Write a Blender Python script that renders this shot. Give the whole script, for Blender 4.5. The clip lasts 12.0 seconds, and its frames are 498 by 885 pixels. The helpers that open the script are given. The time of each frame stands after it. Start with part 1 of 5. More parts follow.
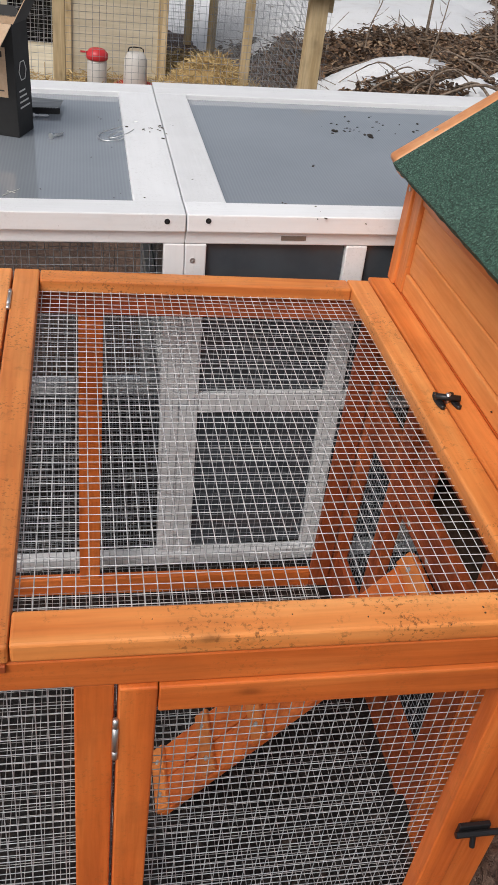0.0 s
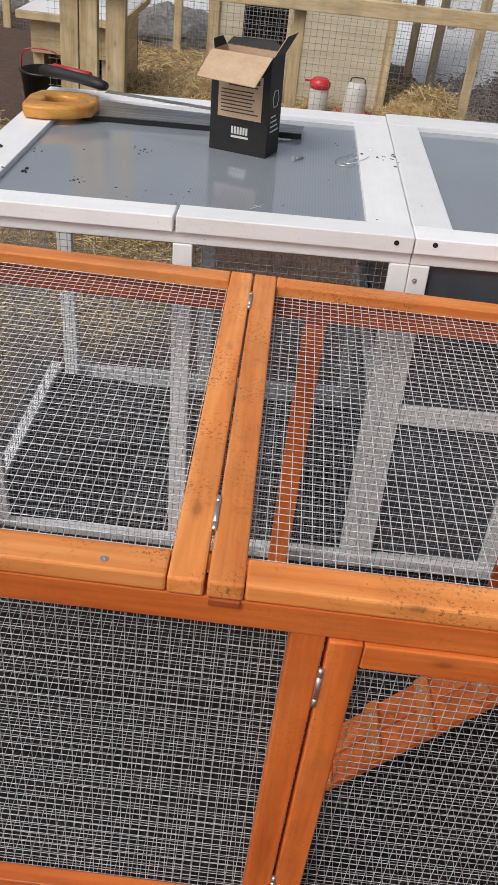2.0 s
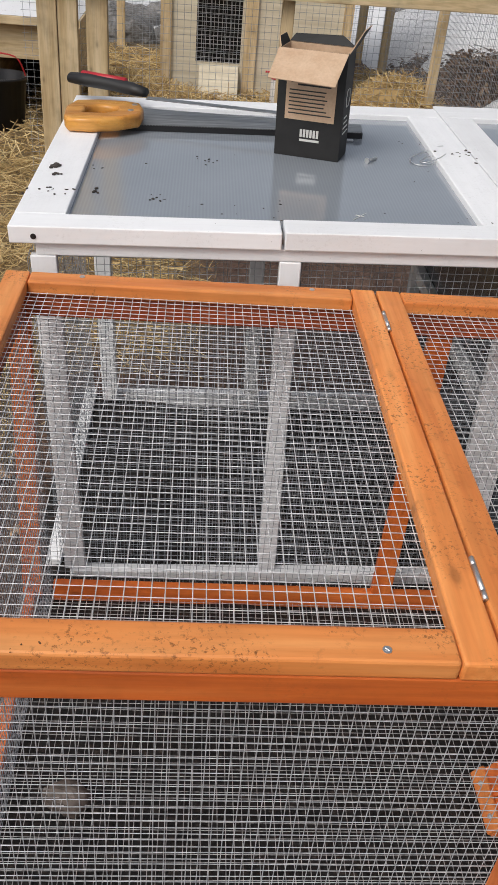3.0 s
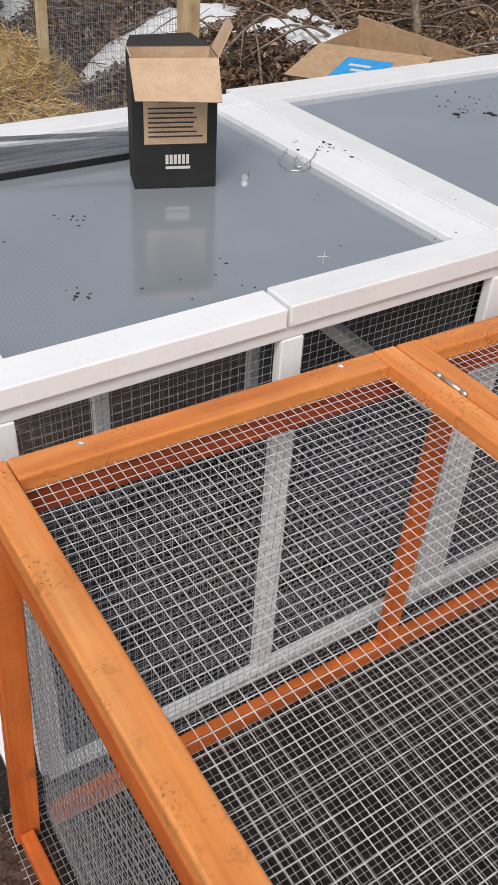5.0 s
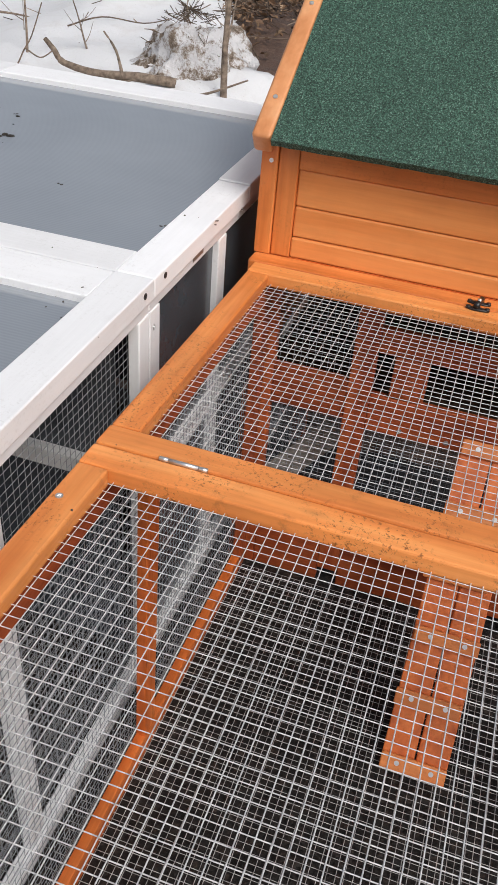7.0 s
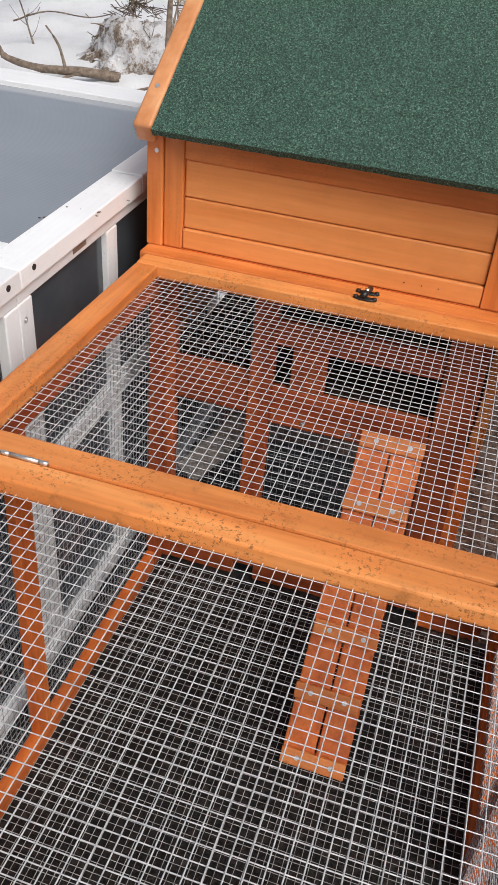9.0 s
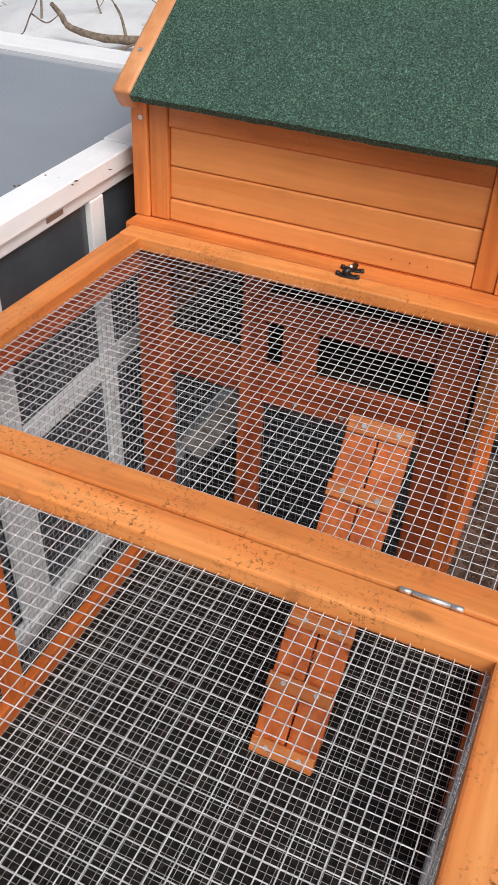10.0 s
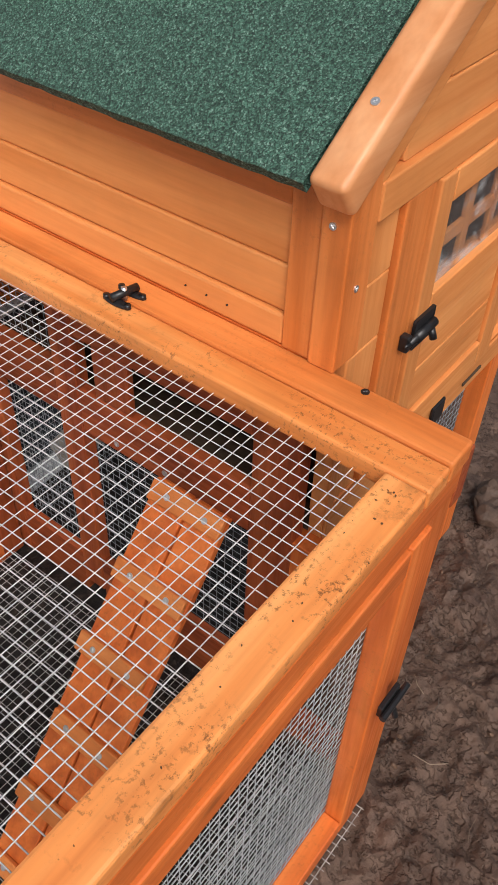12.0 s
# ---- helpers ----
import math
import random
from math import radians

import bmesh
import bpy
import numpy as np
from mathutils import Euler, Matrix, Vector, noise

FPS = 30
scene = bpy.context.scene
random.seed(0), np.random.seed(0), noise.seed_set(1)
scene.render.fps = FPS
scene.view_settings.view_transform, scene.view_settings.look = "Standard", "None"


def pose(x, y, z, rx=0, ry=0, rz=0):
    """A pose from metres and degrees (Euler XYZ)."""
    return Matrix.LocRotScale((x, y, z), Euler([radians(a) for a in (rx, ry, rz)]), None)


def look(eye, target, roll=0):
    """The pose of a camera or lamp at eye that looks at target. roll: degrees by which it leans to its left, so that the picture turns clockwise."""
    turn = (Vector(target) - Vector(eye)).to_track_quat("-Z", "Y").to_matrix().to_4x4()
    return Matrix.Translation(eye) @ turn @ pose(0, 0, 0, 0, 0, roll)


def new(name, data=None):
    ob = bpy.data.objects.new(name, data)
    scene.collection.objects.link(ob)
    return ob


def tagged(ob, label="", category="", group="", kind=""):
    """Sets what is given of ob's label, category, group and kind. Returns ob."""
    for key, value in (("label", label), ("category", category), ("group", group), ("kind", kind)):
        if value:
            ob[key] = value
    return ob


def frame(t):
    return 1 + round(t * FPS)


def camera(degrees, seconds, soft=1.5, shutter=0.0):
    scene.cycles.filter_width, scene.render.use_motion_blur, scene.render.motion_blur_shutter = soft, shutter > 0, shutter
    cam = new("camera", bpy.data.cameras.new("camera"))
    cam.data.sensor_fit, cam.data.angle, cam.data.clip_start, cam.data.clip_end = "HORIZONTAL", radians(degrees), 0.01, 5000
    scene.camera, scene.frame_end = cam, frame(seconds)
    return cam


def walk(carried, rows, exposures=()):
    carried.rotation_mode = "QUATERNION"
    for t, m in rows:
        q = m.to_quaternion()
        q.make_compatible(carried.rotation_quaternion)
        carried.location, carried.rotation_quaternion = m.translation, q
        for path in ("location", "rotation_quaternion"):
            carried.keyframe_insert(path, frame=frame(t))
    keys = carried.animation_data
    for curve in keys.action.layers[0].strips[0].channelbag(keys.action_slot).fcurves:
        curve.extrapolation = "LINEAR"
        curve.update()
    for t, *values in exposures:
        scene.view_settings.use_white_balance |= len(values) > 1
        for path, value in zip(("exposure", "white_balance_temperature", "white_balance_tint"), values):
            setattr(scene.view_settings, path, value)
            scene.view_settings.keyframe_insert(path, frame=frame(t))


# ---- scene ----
cam = camera(32.9, 12.0, soft=1.35)
PATH = [
    (0, (0.1, -0.489, 1.216), (0.489, 1.093, 0.055), 7.9),
    (0.5, (0.084, -0.486, 1.222), (0.388, 1.135, 0.09), 7.5),
    (1, (0.076, -0.5, 1.22), (0.285, 1.135, 0.088), 7.1),
    (1.5, (0.094, -0.555, 1.23), (0.101, 1.087, 0.088), 4.6),
    (2, (0.025, -0.596, 1.241), (0.026, 1.036, 0.085), 7.0),
    (2.5, (-0.157, -0.556, 1.237), (-0.059, 1.08, 0.091), 5.1),
    (3, (-0.281, -0.469, 1.204), (-0.136, 1.155, 0.045), 5.4),
    (3.2, (-0.339, -0.395, 1.187), (-0.205, 1.228, 0.026), 4.7),
    (4.8, (-0.72, -0.015, 1.221), (-0.013, 1.424, -0.013), 1.3),
    (5, (-0.719, 0.045, 1.204), (0.217, 1.337, -0.001), 5.4),
    (5.5, (-0.655, 0.131, 1.203), (0.544, 1.205, 0.016), 3.0),
    (6, (-0.667, 0.287, 1.202), (0.751, 1.073, 0.032), 4.0),
    (6.5, (-0.67, 0.376, 1.204), (0.864, 0.931, 0.047), 3.6),
    (7, (-0.682, 0.366, 1.196), (0.898, 0.803, 0.05), 5.6),
    (7.5, (-0.688, 0.344, 1.19), (0.917, 0.684, 0.045), 5.3),
    (7.7, (-0.687, 0.332, 1.189), (0.918, 0.621, 0.051), 5.3),
    (9.3, (-0.612, 0.2, 1.197), (0.929, 0.653, 0.044), 5.3),
    (9.5, (-0.604, 0.184, 1.198), (0.93, 0.666, 0.01), 5.3),
    (10, (-0.522, 0.059, 1.185), (0.95, 0.671, -0.022), 3.1),
    (10.5, (-0.359, 0.047, 1.156), (1.081, 0.67, -0.085), 4.9),
    (11, (-0.206, -0.059, 1.143), (1.163, 0.597, -0.16), 4.9),
    (11.5, (-0.111, -0.173, 1.15), (1.122, 0.614, -0.214), 3.5),
    (12, (0.063, -0.156, 1.137), (1.24, 0.69, -0.241), 2.8),
]
walk(cam, [(t, look(eye, target, roll)) for t, eye, target, roll in PATH], [(0, -0.34), (2.0, -0.32), (3.2, -0.29), (5.5, -0.23), (7.5, -0.21), (9.5, -0.18), (12, -0.05)])

# ---------- world and light: bright overcast day ----------
world = bpy.data.worlds.new("overcast_sky")
scene.world = world
world.use_nodes = True
wn = world.node_tree
sky = wn.nodes.new("ShaderNodeTexSky")
sky.sky_type = "NISHITA"
sky.sun_disc = False
sky.sun_elevation = radians(48)
sky.sun_rotation = radians(223)
sky.air_density, sky.dust_density, sky.ozone_density = 1.0, 6.0, 1.0
soften = wn.nodes.new("ShaderNodeHueSaturation")
soften.inputs["Saturation"].default_value = 0.5
wn.links.new(sky.outputs[0], soften.inputs["Color"])
wn.links.new(soften.outputs[0], wn.nodes["Background"].inputs[0])
wn.nodes["Background"].inputs[1].default_value = 0.14
sun = new("sun", bpy.data.lights.new("sun", "SUN"))
sun.data.energy, sun.data.angle, sun.data.color = 1.5, radians(24), (1.0, 0.98, 0.955)
sun.matrix_world = look((-3.2, -3.4, 6.0), (0, 0, 0))

# ---------- materials ----------
GROUND = -0.035


def material(name, base=(0.5, 0.5, 0.5), rough=0.6, metal=0.0, spec=0.5):
    m = bpy.data.materials.new(name)
    m.use_nodes = True
    b = m.node_tree.nodes["Principled BSDF"]
    b.inputs["Base Color"].default_value = (*base, 1)
    b.inputs["Roughness"].default_value = rough
    b.inputs["Metallic"].default_value = metal
    b.inputs["Specular IOR Level"].default_value = spec
    return m, m.node_tree, b


def node(nt, kind, **settings):
    n = nt.nodes.new(kind)
    for key, value in settings.items():
        n.inputs[key.replace("_", " ")].default_value = value
    return n


def ramp(nt, source, stops):
    r = nt.nodes.new("ShaderNodeValToRGB")
    while len(r.color_ramp.elements) < len(stops):
        r.color_ramp.elements.new(0.5)
    for e, (p, c) in zip(r.color_ramp.elements, stops):
        e.position, e.color = p, (c, c, c, 1) if isinstance(c, (int, float)) else (*c, 1)
    nt.links.new(source, r.inputs[0])
    return r.outputs[0]


def mix(nt, factor, a, b, blend="MIX"):
    m = nt.nodes.new("ShaderNodeMix")
    m.data_type, m.blend_type = "RGBA", blend
    for socket, value in ((m.inputs[0], factor), (m.inputs[6], a), (m.inputs[7], b)):
        if isinstance(value, bpy.types.NodeSocket):
            nt.links.new(value, socket)
        else:
            socket.default_value = (*value, 1) if isinstance(value, tuple) else value
    return m.outputs[2]


def coords(nt, scale=(1, 1, 1), spread=3.0):
    """Object coordinates, moved apart for each object so that no two look alike."""
    tc = nt.nodes.new("ShaderNodeTexCoord")
    info = nt.nodes.new("ShaderNodeObjectInfo")
    mul = nt.nodes.new("ShaderNodeMath")
    mul.operation = "MULTIPLY"
    mul.inputs[1].default_value = spread
    nt.links.new(info.outputs["Random"], mul.inputs[0])
    add = nt.nodes.new("ShaderNodeVectorMath")
    nt.links.new(tc.outputs["Object"], add.inputs[0])
    nt.links.new(mul.outputs[0], add.inputs[1])
    mp = nt.nodes.new("ShaderNodeMapping")
    mp.inputs["Scale"].default_value = scale
    nt.links.new(add.outputs[0], mp.inputs[0])
    return mp.outputs[0], info.outputs["Random"]


def noise_at(nt, vector, scale, detail=4.0, rough=0.55):
    n = node(nt, "ShaderNodeTexNoise", Scale=scale, Detail=detail, Roughness=rough)
    nt.links.new(vector, n.inputs["Vector"])
    return n.outputs["Fac"]


def bump(nt, b, height, strength=0.3, distance=0.002):
    n = node(nt, "ShaderNodeBump", Strength=strength, Distance=distance)
    nt.links.new(height, n.inputs["Height"])
    nt.links.new(n.outputs[0], b.inputs["Normal"])


def wood(name, axis, dark, mid, light, rough=0.5, dirt=0.0, dirt_color=(0.2, 0.066, 0.016), knots=True, sheen=0.5, grain=0.55):
    """Planed timber with its grain along one axis, figure, knots and blotches of stain."""
    m, nt, b = material(name, mid, rough, 0, sheen)
    s = [26.0, 26.0, 26.0]
    s[axis] = 1.6
    v, rnd = coords(nt, tuple(s))
    plain, _ = coords(nt, (1, 1, 1))
    broad = noise_at(nt, v, 1.3, 3, 0.6)
    fine = noise_at(nt, v, 7.0, 3, 0.6)
    blot = noise_at(nt, plain, 9.0, 4, 0.6)
    c = ramp(nt, broad, [(0.3, dark), (0.5, mid), (0.72, light)])
    f = ramp(nt, fine, [(0.35, 0.72), (0.6, 1.0)])
    c = mix(nt, grain, c, f, "MULTIPLY")
    k = ramp(nt, blot, [(0.32, 0.6), (0.5, 1.0), (0.7, 1.16)])
    c = mix(nt, grain + 0.05, c, k, "MULTIPLY")
    each = ramp(nt, rnd, [(0.0, 0.86), (1.0, 1.1)])
    c = mix(nt, 0.7, c, each, "MULTIPLY")
    if knots:
        ks = [7.0, 7.0, 7.0]
        ks[axis] = 3.2
        kv, _ = coords(nt, tuple(ks))
        vor = node(nt, "ShaderNodeTexVoronoi", Scale=1.7)
        nt.links.new(kv, vor.inputs["Vector"])
        kn = ramp(nt, vor.outputs["Distance"], [(0.04, 0.45), (0.075, 0.85), (0.12, 1.0)])
        c = mix(nt, 0.75, c, kn, "MULTIPLY")
    if dirt:
        d1 = noise_at(nt, plain, 190.0, 5, 0.75)
        d2 = noise_at(nt, plain, 11.0, 3, 0.55)
        mul = nt.nodes.new("ShaderNodeMath")
        mul.operation = "MULTIPLY"
        nt.links.new(ramp(nt, d1, [(0.54, 0.0), (0.63, 1.0)]), mul.inputs[0])
        nt.links.new(ramp(nt, d2, [(0.46, 0.0), (0.6, dirt)]), mul.inputs[1])
        c = mix(nt, mul.outputs[0], c, dirt_color)
        smear = noise_at(nt, plain, 21.0, 6, 0.7)
        c = mix(nt, ramp(nt, smear, [(0.6, 0.0), (0.72, 0.55 * dirt)]), c, dirt_color)
    nt.links.new(c, b.inputs["Base Color"])
    nt.links.new(ramp(nt, fine, [(0.3, rough + 0.15), (0.7, rough - 0.08)]), b.inputs["Roughness"])
    bump(nt, b, fine, 0.25, 0.0012)
    return m


ORANGE = dict(dark=(0.5, 0.1, 0.018), mid=(0.66, 0.15, 0.027), light=(0.77, 0.215, 0.048))
# the orange stain darkened for inner and rear timber, shade put in its colour
SHADED_STAIN = dict(dark=(0.26, 0.046, 0.013), mid=(0.36, 0.072, 0.019), light=(0.45, 0.108, 0.031))
PALE = dict(dark=(0.64, 0.215, 0.054), mid=(0.7, 0.262, 0.076), light=(0.755, 0.31, 0.1))
RAW = dict(dark=(0.46, 0.33, 0.17), mid=(0.6, 0.46, 0.27), light=(0.7, 0.57, 0.37))
WHITE = dict(dark=(0.82, 0.83, 0.85), mid=(0.84, 0.85, 0.87), light=(0.86, 0.87, 0.89))
orange = [wood("stained_pine_" + a, i, rough=0.42, dirt=0.3, grain=0.38, **ORANGE) for i, a in enumerate("xyz")]
# lid stain lightened: light falling on the tops is in the colour, besides wear
LIDWOOD = dict(dark=(0.66, 0.19, 0.042), mid=(0.79, 0.28, 0.074), light=(0.87, 0.375, 0.125))
lid_pine = [wood("sunlit_worn_pine_" + a, i, rough=0.36, dirt=0.9, grain=0.3, **LIDWOOD) for i, a in enumerate("xyz")]
shaded_pine = [wood("shaded_stain_pine_" + a, i, rough=0.5, **SHADED_STAIN) for i, a in enumerate("xyz")]
pale = [wood("light_stained_pine_" + a, i, rough=0.4, grain=0.2, **PALE) for i, a in enumerate("xyz")]
HOUSEPINE = dict(dark=(0.56, 0.15, 0.03), mid=(0.68, 0.208, 0.05), light=(0.77, 0.28, 0.08))
house_pine = [wood("house_stained_pine_" + a, i, rough=0.38, dirt=0.2, grain=0.34, **HOUSEPINE) for i, a in enumerate("xyz")]
barge_pine = [wood("worn_barge_pine_" + a, i, (0.6, 0.235, 0.085), (0.69, 0.3, 0.125), (0.77, 0.38, 0.18), rough=0.36, grain=0.16, knots=False) for i, a in enumerate("xyz")]
raw = [wood("raw_lumber_" + a, i, rough=0.75, **RAW) for i, a in enumerate("xyz")]
white = [wood("white_painted_wood_" + a, i, rough=0.5, dirt=0.16, dirt_color=(0.35, 0.33, 0.3), knots=False, grain=0.05, **WHITE) for i, a in enumerate("xyz")]


def wire_material(name, low, high, metal):
    m, nt, b = material(name, high, 0.4, metal)
    v, _ = coords(nt, (1, 1, 1))
    n = noise_at(nt, v, 90.0, 2)
    nt.links.new(ramp(nt, n, [(0.3, low), (0.6, high)]), b.inputs["Base Color"])
    return m


wire = wire_material("galvanised_wire", (0.52, 0.53, 0.545), (0.78, 0.785, 0.795), 0.3)
muddy_wire = wire_material("muddy_wire", (0.29, 0.28, 0.275), (0.6, 0.585, 0.58), 0.2)
# same galvanised wire, toned by hand: walls darkened as if shaded, front as if lit
wall_wire = wire_material("shaded_galvanised_wire", (0.21, 0.228, 0.25), (0.4, 0.425, 0.46), 0.35)
front_wire = wire_material("lit_galvanised_wire", (0.36, 0.38, 0.4), (0.6, 0.62, 0.65), 0.35)
zinc = material("zinc_plated_steel", (0.68, 0.69, 0.7), 0.32, 0.9)[0]
blade_grey = material("grey_steel", (0.3, 0.29, 0.27), 0.45, 0.7)[0]
black_metal = material("black_enamelled_steel", (0.018, 0.018, 0.02), 0.35, 0.3)[0]


def polycarbonate():
    m, nt, b = material("grey_twin_wall_sheet", (0.3, 0.32, 0.345), 0.14, 0.0, 0.9)
    tc = nt.nodes.new("ShaderNodeTexCoord")
    w = node(nt, "ShaderNodeTexWave", Scale=55.0, Distortion=0.0)
    w.bands_direction = "X"
    nt.links.new(tc.outputs["Object"], w.inputs["Vector"])
    n = noise_at(nt, tc.outputs["Object"], 3.0, 4)
    dust = noise_at(nt, tc.outputs["Object"], 40.0, 5)
    c = mix(nt, ramp(nt, n, [(0.35, 0.0), (0.7, 1.0)]), (0.225, 0.252, 0.287), (0.265, 0.295, 0.33))
    nt.links.new(mix(nt, ramp(nt, w.outputs["Fac"], [(0.2, 0.0), (0.9, 0.13)]), c, (0.42, 0.44, 0.46)), b.inputs["Base Color"])
    nt.links.new(ramp(nt, dust, [(0.3, 0.05), (0.7, 0.1)]), b.inputs["Roughness"])
    bump(nt, b, w.outputs["Fac"], 0.05, 0.0005)
    b.inputs["IOR"].default_value = 1.85
    return m


sheet_grey = polycarbonate()


def dark_panel_material():
    m, nt, b = material("charcoal_panel", (0.05, 0.055, 0.064), 0.22, 0.0, 0.7)
    v, _ = coords(nt, (1, 1, 1))
    nt.links.new(ramp(nt, noise_at(nt, v, 12.0, 5), [(0.3, (0.052, 0.062, 0.074)), (0.7, (0.08, 0.092, 0.106))]), b.inputs["Base Color"])
    return m


charcoal = dark_panel_material()


def felt():
    """Mineral felt: coarse slate flakes, dark between, a few with glints painted into their colour."""
    m, nt, b = material("green_roofing_felt", (0.04, 0.13, 0.09), 0.8, 0, 0.45)
    tc = nt.nodes.new("ShaderNodeTexCoord")
    v = tc.outputs["Object"]
    warp = node(nt, "ShaderNodeTexNoise", Scale=260.0, Detail=2.0)
    nt.links.new(v, warp.inputs["Vector"])
    bend = nt.nodes.new("ShaderNodeVectorMath")
    bend.operation = "MULTIPLY_ADD"
    bend.inputs[1].default_value = (0.004, 0.004, 0.004)
    nt.links.new(warp.outputs["Color"], bend.inputs[0])
    nt.links.new(v, bend.inputs[2])
    flake = node(nt, "ShaderNodeTexVoronoi", Scale=620.0)
    nt.links.new(bend.outputs[0], flake.inputs["Vector"])
    sep = nt.nodes.new("ShaderNodeSeparateColor")
    nt.links.new(flake.outputs["Color"], sep.inputs[0])
    n = noise_at(nt, v, 300.0, 3, 0.6)
    n2 = noise_at(nt, v, 9.0, 3)
    c = ramp(nt, sep.outputs["Red"], [(0.0, (0.026, 0.07, 0.049)), (0.45, (0.05, 0.12, 0.086)), (0.85, (0.085, 0.178, 0.132)), (1.0, (0.17, 0.275, 0.222))])
    c = mix(nt, ramp(nt, flake.outputs["Distance"], [(0.45, 0.0), (0.75, 0.9)]), c, (0.008, 0.024, 0.018))
    c = mix(nt, 0.7, c, ramp(nt, n, [(0.38, 0.4), (0.5, 1.0), (0.62, 1.5)]), "MULTIPLY")
    c = mix(nt, 0.4, c, ramp(nt, n2, [(0.3, 0.8), (0.7, 1.15)]), "MULTIPLY")
    nt.links.new(c, b.inputs["Base Color"])
    bump(nt, b, mix(nt, 0.5, sep.outputs["Green"], n), 1.0, 0.004)
    return m


green_felt = felt()

# ---------- building helpers ----------
PLACE = {}


def thing(name, at, label, category, group="", kind=""):
    ob = new(name)
    ob.location = at
    ob.empty_display_size = 0.05
    PLACE[ob] = Vector(at)
    return tagged(ob, label, category, group, kind)


def part(name, bm, mat, parent=None, label="", smooth=False, kind="", origin=None):
    """Link a bmesh in world coordinates as one mesh object under its thing."""
    if origin is None:
        lo = Vector([min(v.co[i] for v in bm.verts) for i in range(3)])
        hi = Vector([max(v.co[i] for v in bm.verts) for i in range(3)])
        origin = (lo + hi) / 2
    origin = Vector(origin)
    for v in bm.verts:
        v.co -= origin
    me = bpy.data.meshes.new(name)
    bm.to_mesh(me)
    bm.free()
    if smooth:
        me.shade_smooth()
    for x in (mat if isinstance(mat, list) else [mat]):
        me.materials.append(x)
    ob = new(name, me)
    PLACE[ob] = origin
    ob.location = origin
    if parent:
        ob.parent = parent
        ob.location = origin - PLACE[parent]
    return tagged(ob, label, kind=kind)


def box(x0, x1, y0, y1, z0, z1, bevel=0.002, bm=None, rounds=2):
    """A board with slightly rounded edges."""
    own = bmesh.new()
    bmesh.ops.create_cube(own, size=1)
    for v in own.verts:
        v.co = Vector(((x0 + x1) / 2 + v.co.x * (x1 - x0), (y0 + y1) / 2 + v.co.y * (y1 - y0), (z0 + z1) / 2 + v.co.z * (z1 - z0)))
    if bevel:
        bmesh.ops.bevel(own, geom=own.edges[:], offset=bevel, segments=rounds, affect="EDGES", profile=0.5)
    if bm is None:
        return own
    join(bm, own)
    return bm


def join(bm, other):
    me = bpy.data.meshes.new("join")
    other.to_mesh(me)
    other.free()
    bm.from_mesh(me)
    bpy.data.meshes.remove(me)


def board(name, parent, woods, x0, x1, y0, y1, z0, z1, bevel=0.002, label=""):
    size = (x1 - x0, y1 - y0, z1 - z0)
    axis = max(range(3), key=lambda i: size[i])
    return part(name, box(x0, x1, y0, y1, z0, z1, bevel), woods[axis], parent, label)


def rod(a, b, r, sides=8, bm=None, caps=True, r2=None):
    a, b = Vector(a), Vector(b)
    own = bm or bmesh.new()
    d = b - a
    m = Matrix.Translation((a + b) / 2) @ d.to_track_quat("Z", "Y").to_matrix().to_4x4()
    bmesh.ops.create_cone(own, cap_ends=caps, segments=sides, radius1=r, radius2=r if r2 is None else r2, depth=d.length, matrix=m)
    return own


CELL = 0.0127


def wire_grid(name, parent, corner, u, v, lu, lv, cell=CELL, r=0.0006, wobble=0.00035, seed=1, label="", frayed=0.0, metal=None):
    """Welded wire cloth: straight wires both ways, the second set lying on the first."""
    rng = random.Random(seed)
    corner, u, v = Vector(corner), Vector(u), Vector(v)
    n = u.cross(v).normalized()
    verts, faces = [], []

    def strand(p, d, side, length, lift):
        k = max(2, int(length / 0.09))
        ph, amp, tilt = rng.uniform(0, 6.28), wobble * rng.uniform(0.3, 1.0), rng.uniform(-wobble, wobble)
        base = len(verts)
        e0, e1 = (-rng.uniform(0, frayed), length + rng.uniform(0, frayed))
        for i in range(k + 1):
            s = e0 + (e1 - e0) * i / k
            c = p + d * s + side * (amp * math.sin(ph + s * 9.0) + tilt * (s / length)) + n * (lift + wobble * 1.4 * math.sin(ph * 1.7 + s * 5.0))
            for a in (side * r, n * r, -side * r, -n * r):
                verts.append(c + a)
        for i in range(k):
            for j in range(4):
                a, b = base + i * 4 + j, base + i * 4 + (j + 1) % 4
                faces.append((a, b, b + 4, a + 4))

    for i in range(int(lu / cell) + 1):
        strand(corner + u * (i * cell + 0.3 * cell), v, u, lv, 0.0)
    for i in range(int(lv / cell) + 1):
        strand(corner + v * (i * cell + 0.3 * cell), u, v, lu, 1.6 * r)
    mid = corner + u * lu / 2 + v * lv / 2
    me = bpy.data.meshes.new(name)
    me.from_pydata([p - mid for p in verts], [], faces)
    me.shade_smooth()
    me.materials.append(metal or wire)
    ob = new(name, me)
    PLACE[ob] = mid
    ob.location = mid - (PLACE[parent] if parent else Vector())
    ob.parent = parent
    return tagged(ob, label, kind="stuff" if not parent else "")


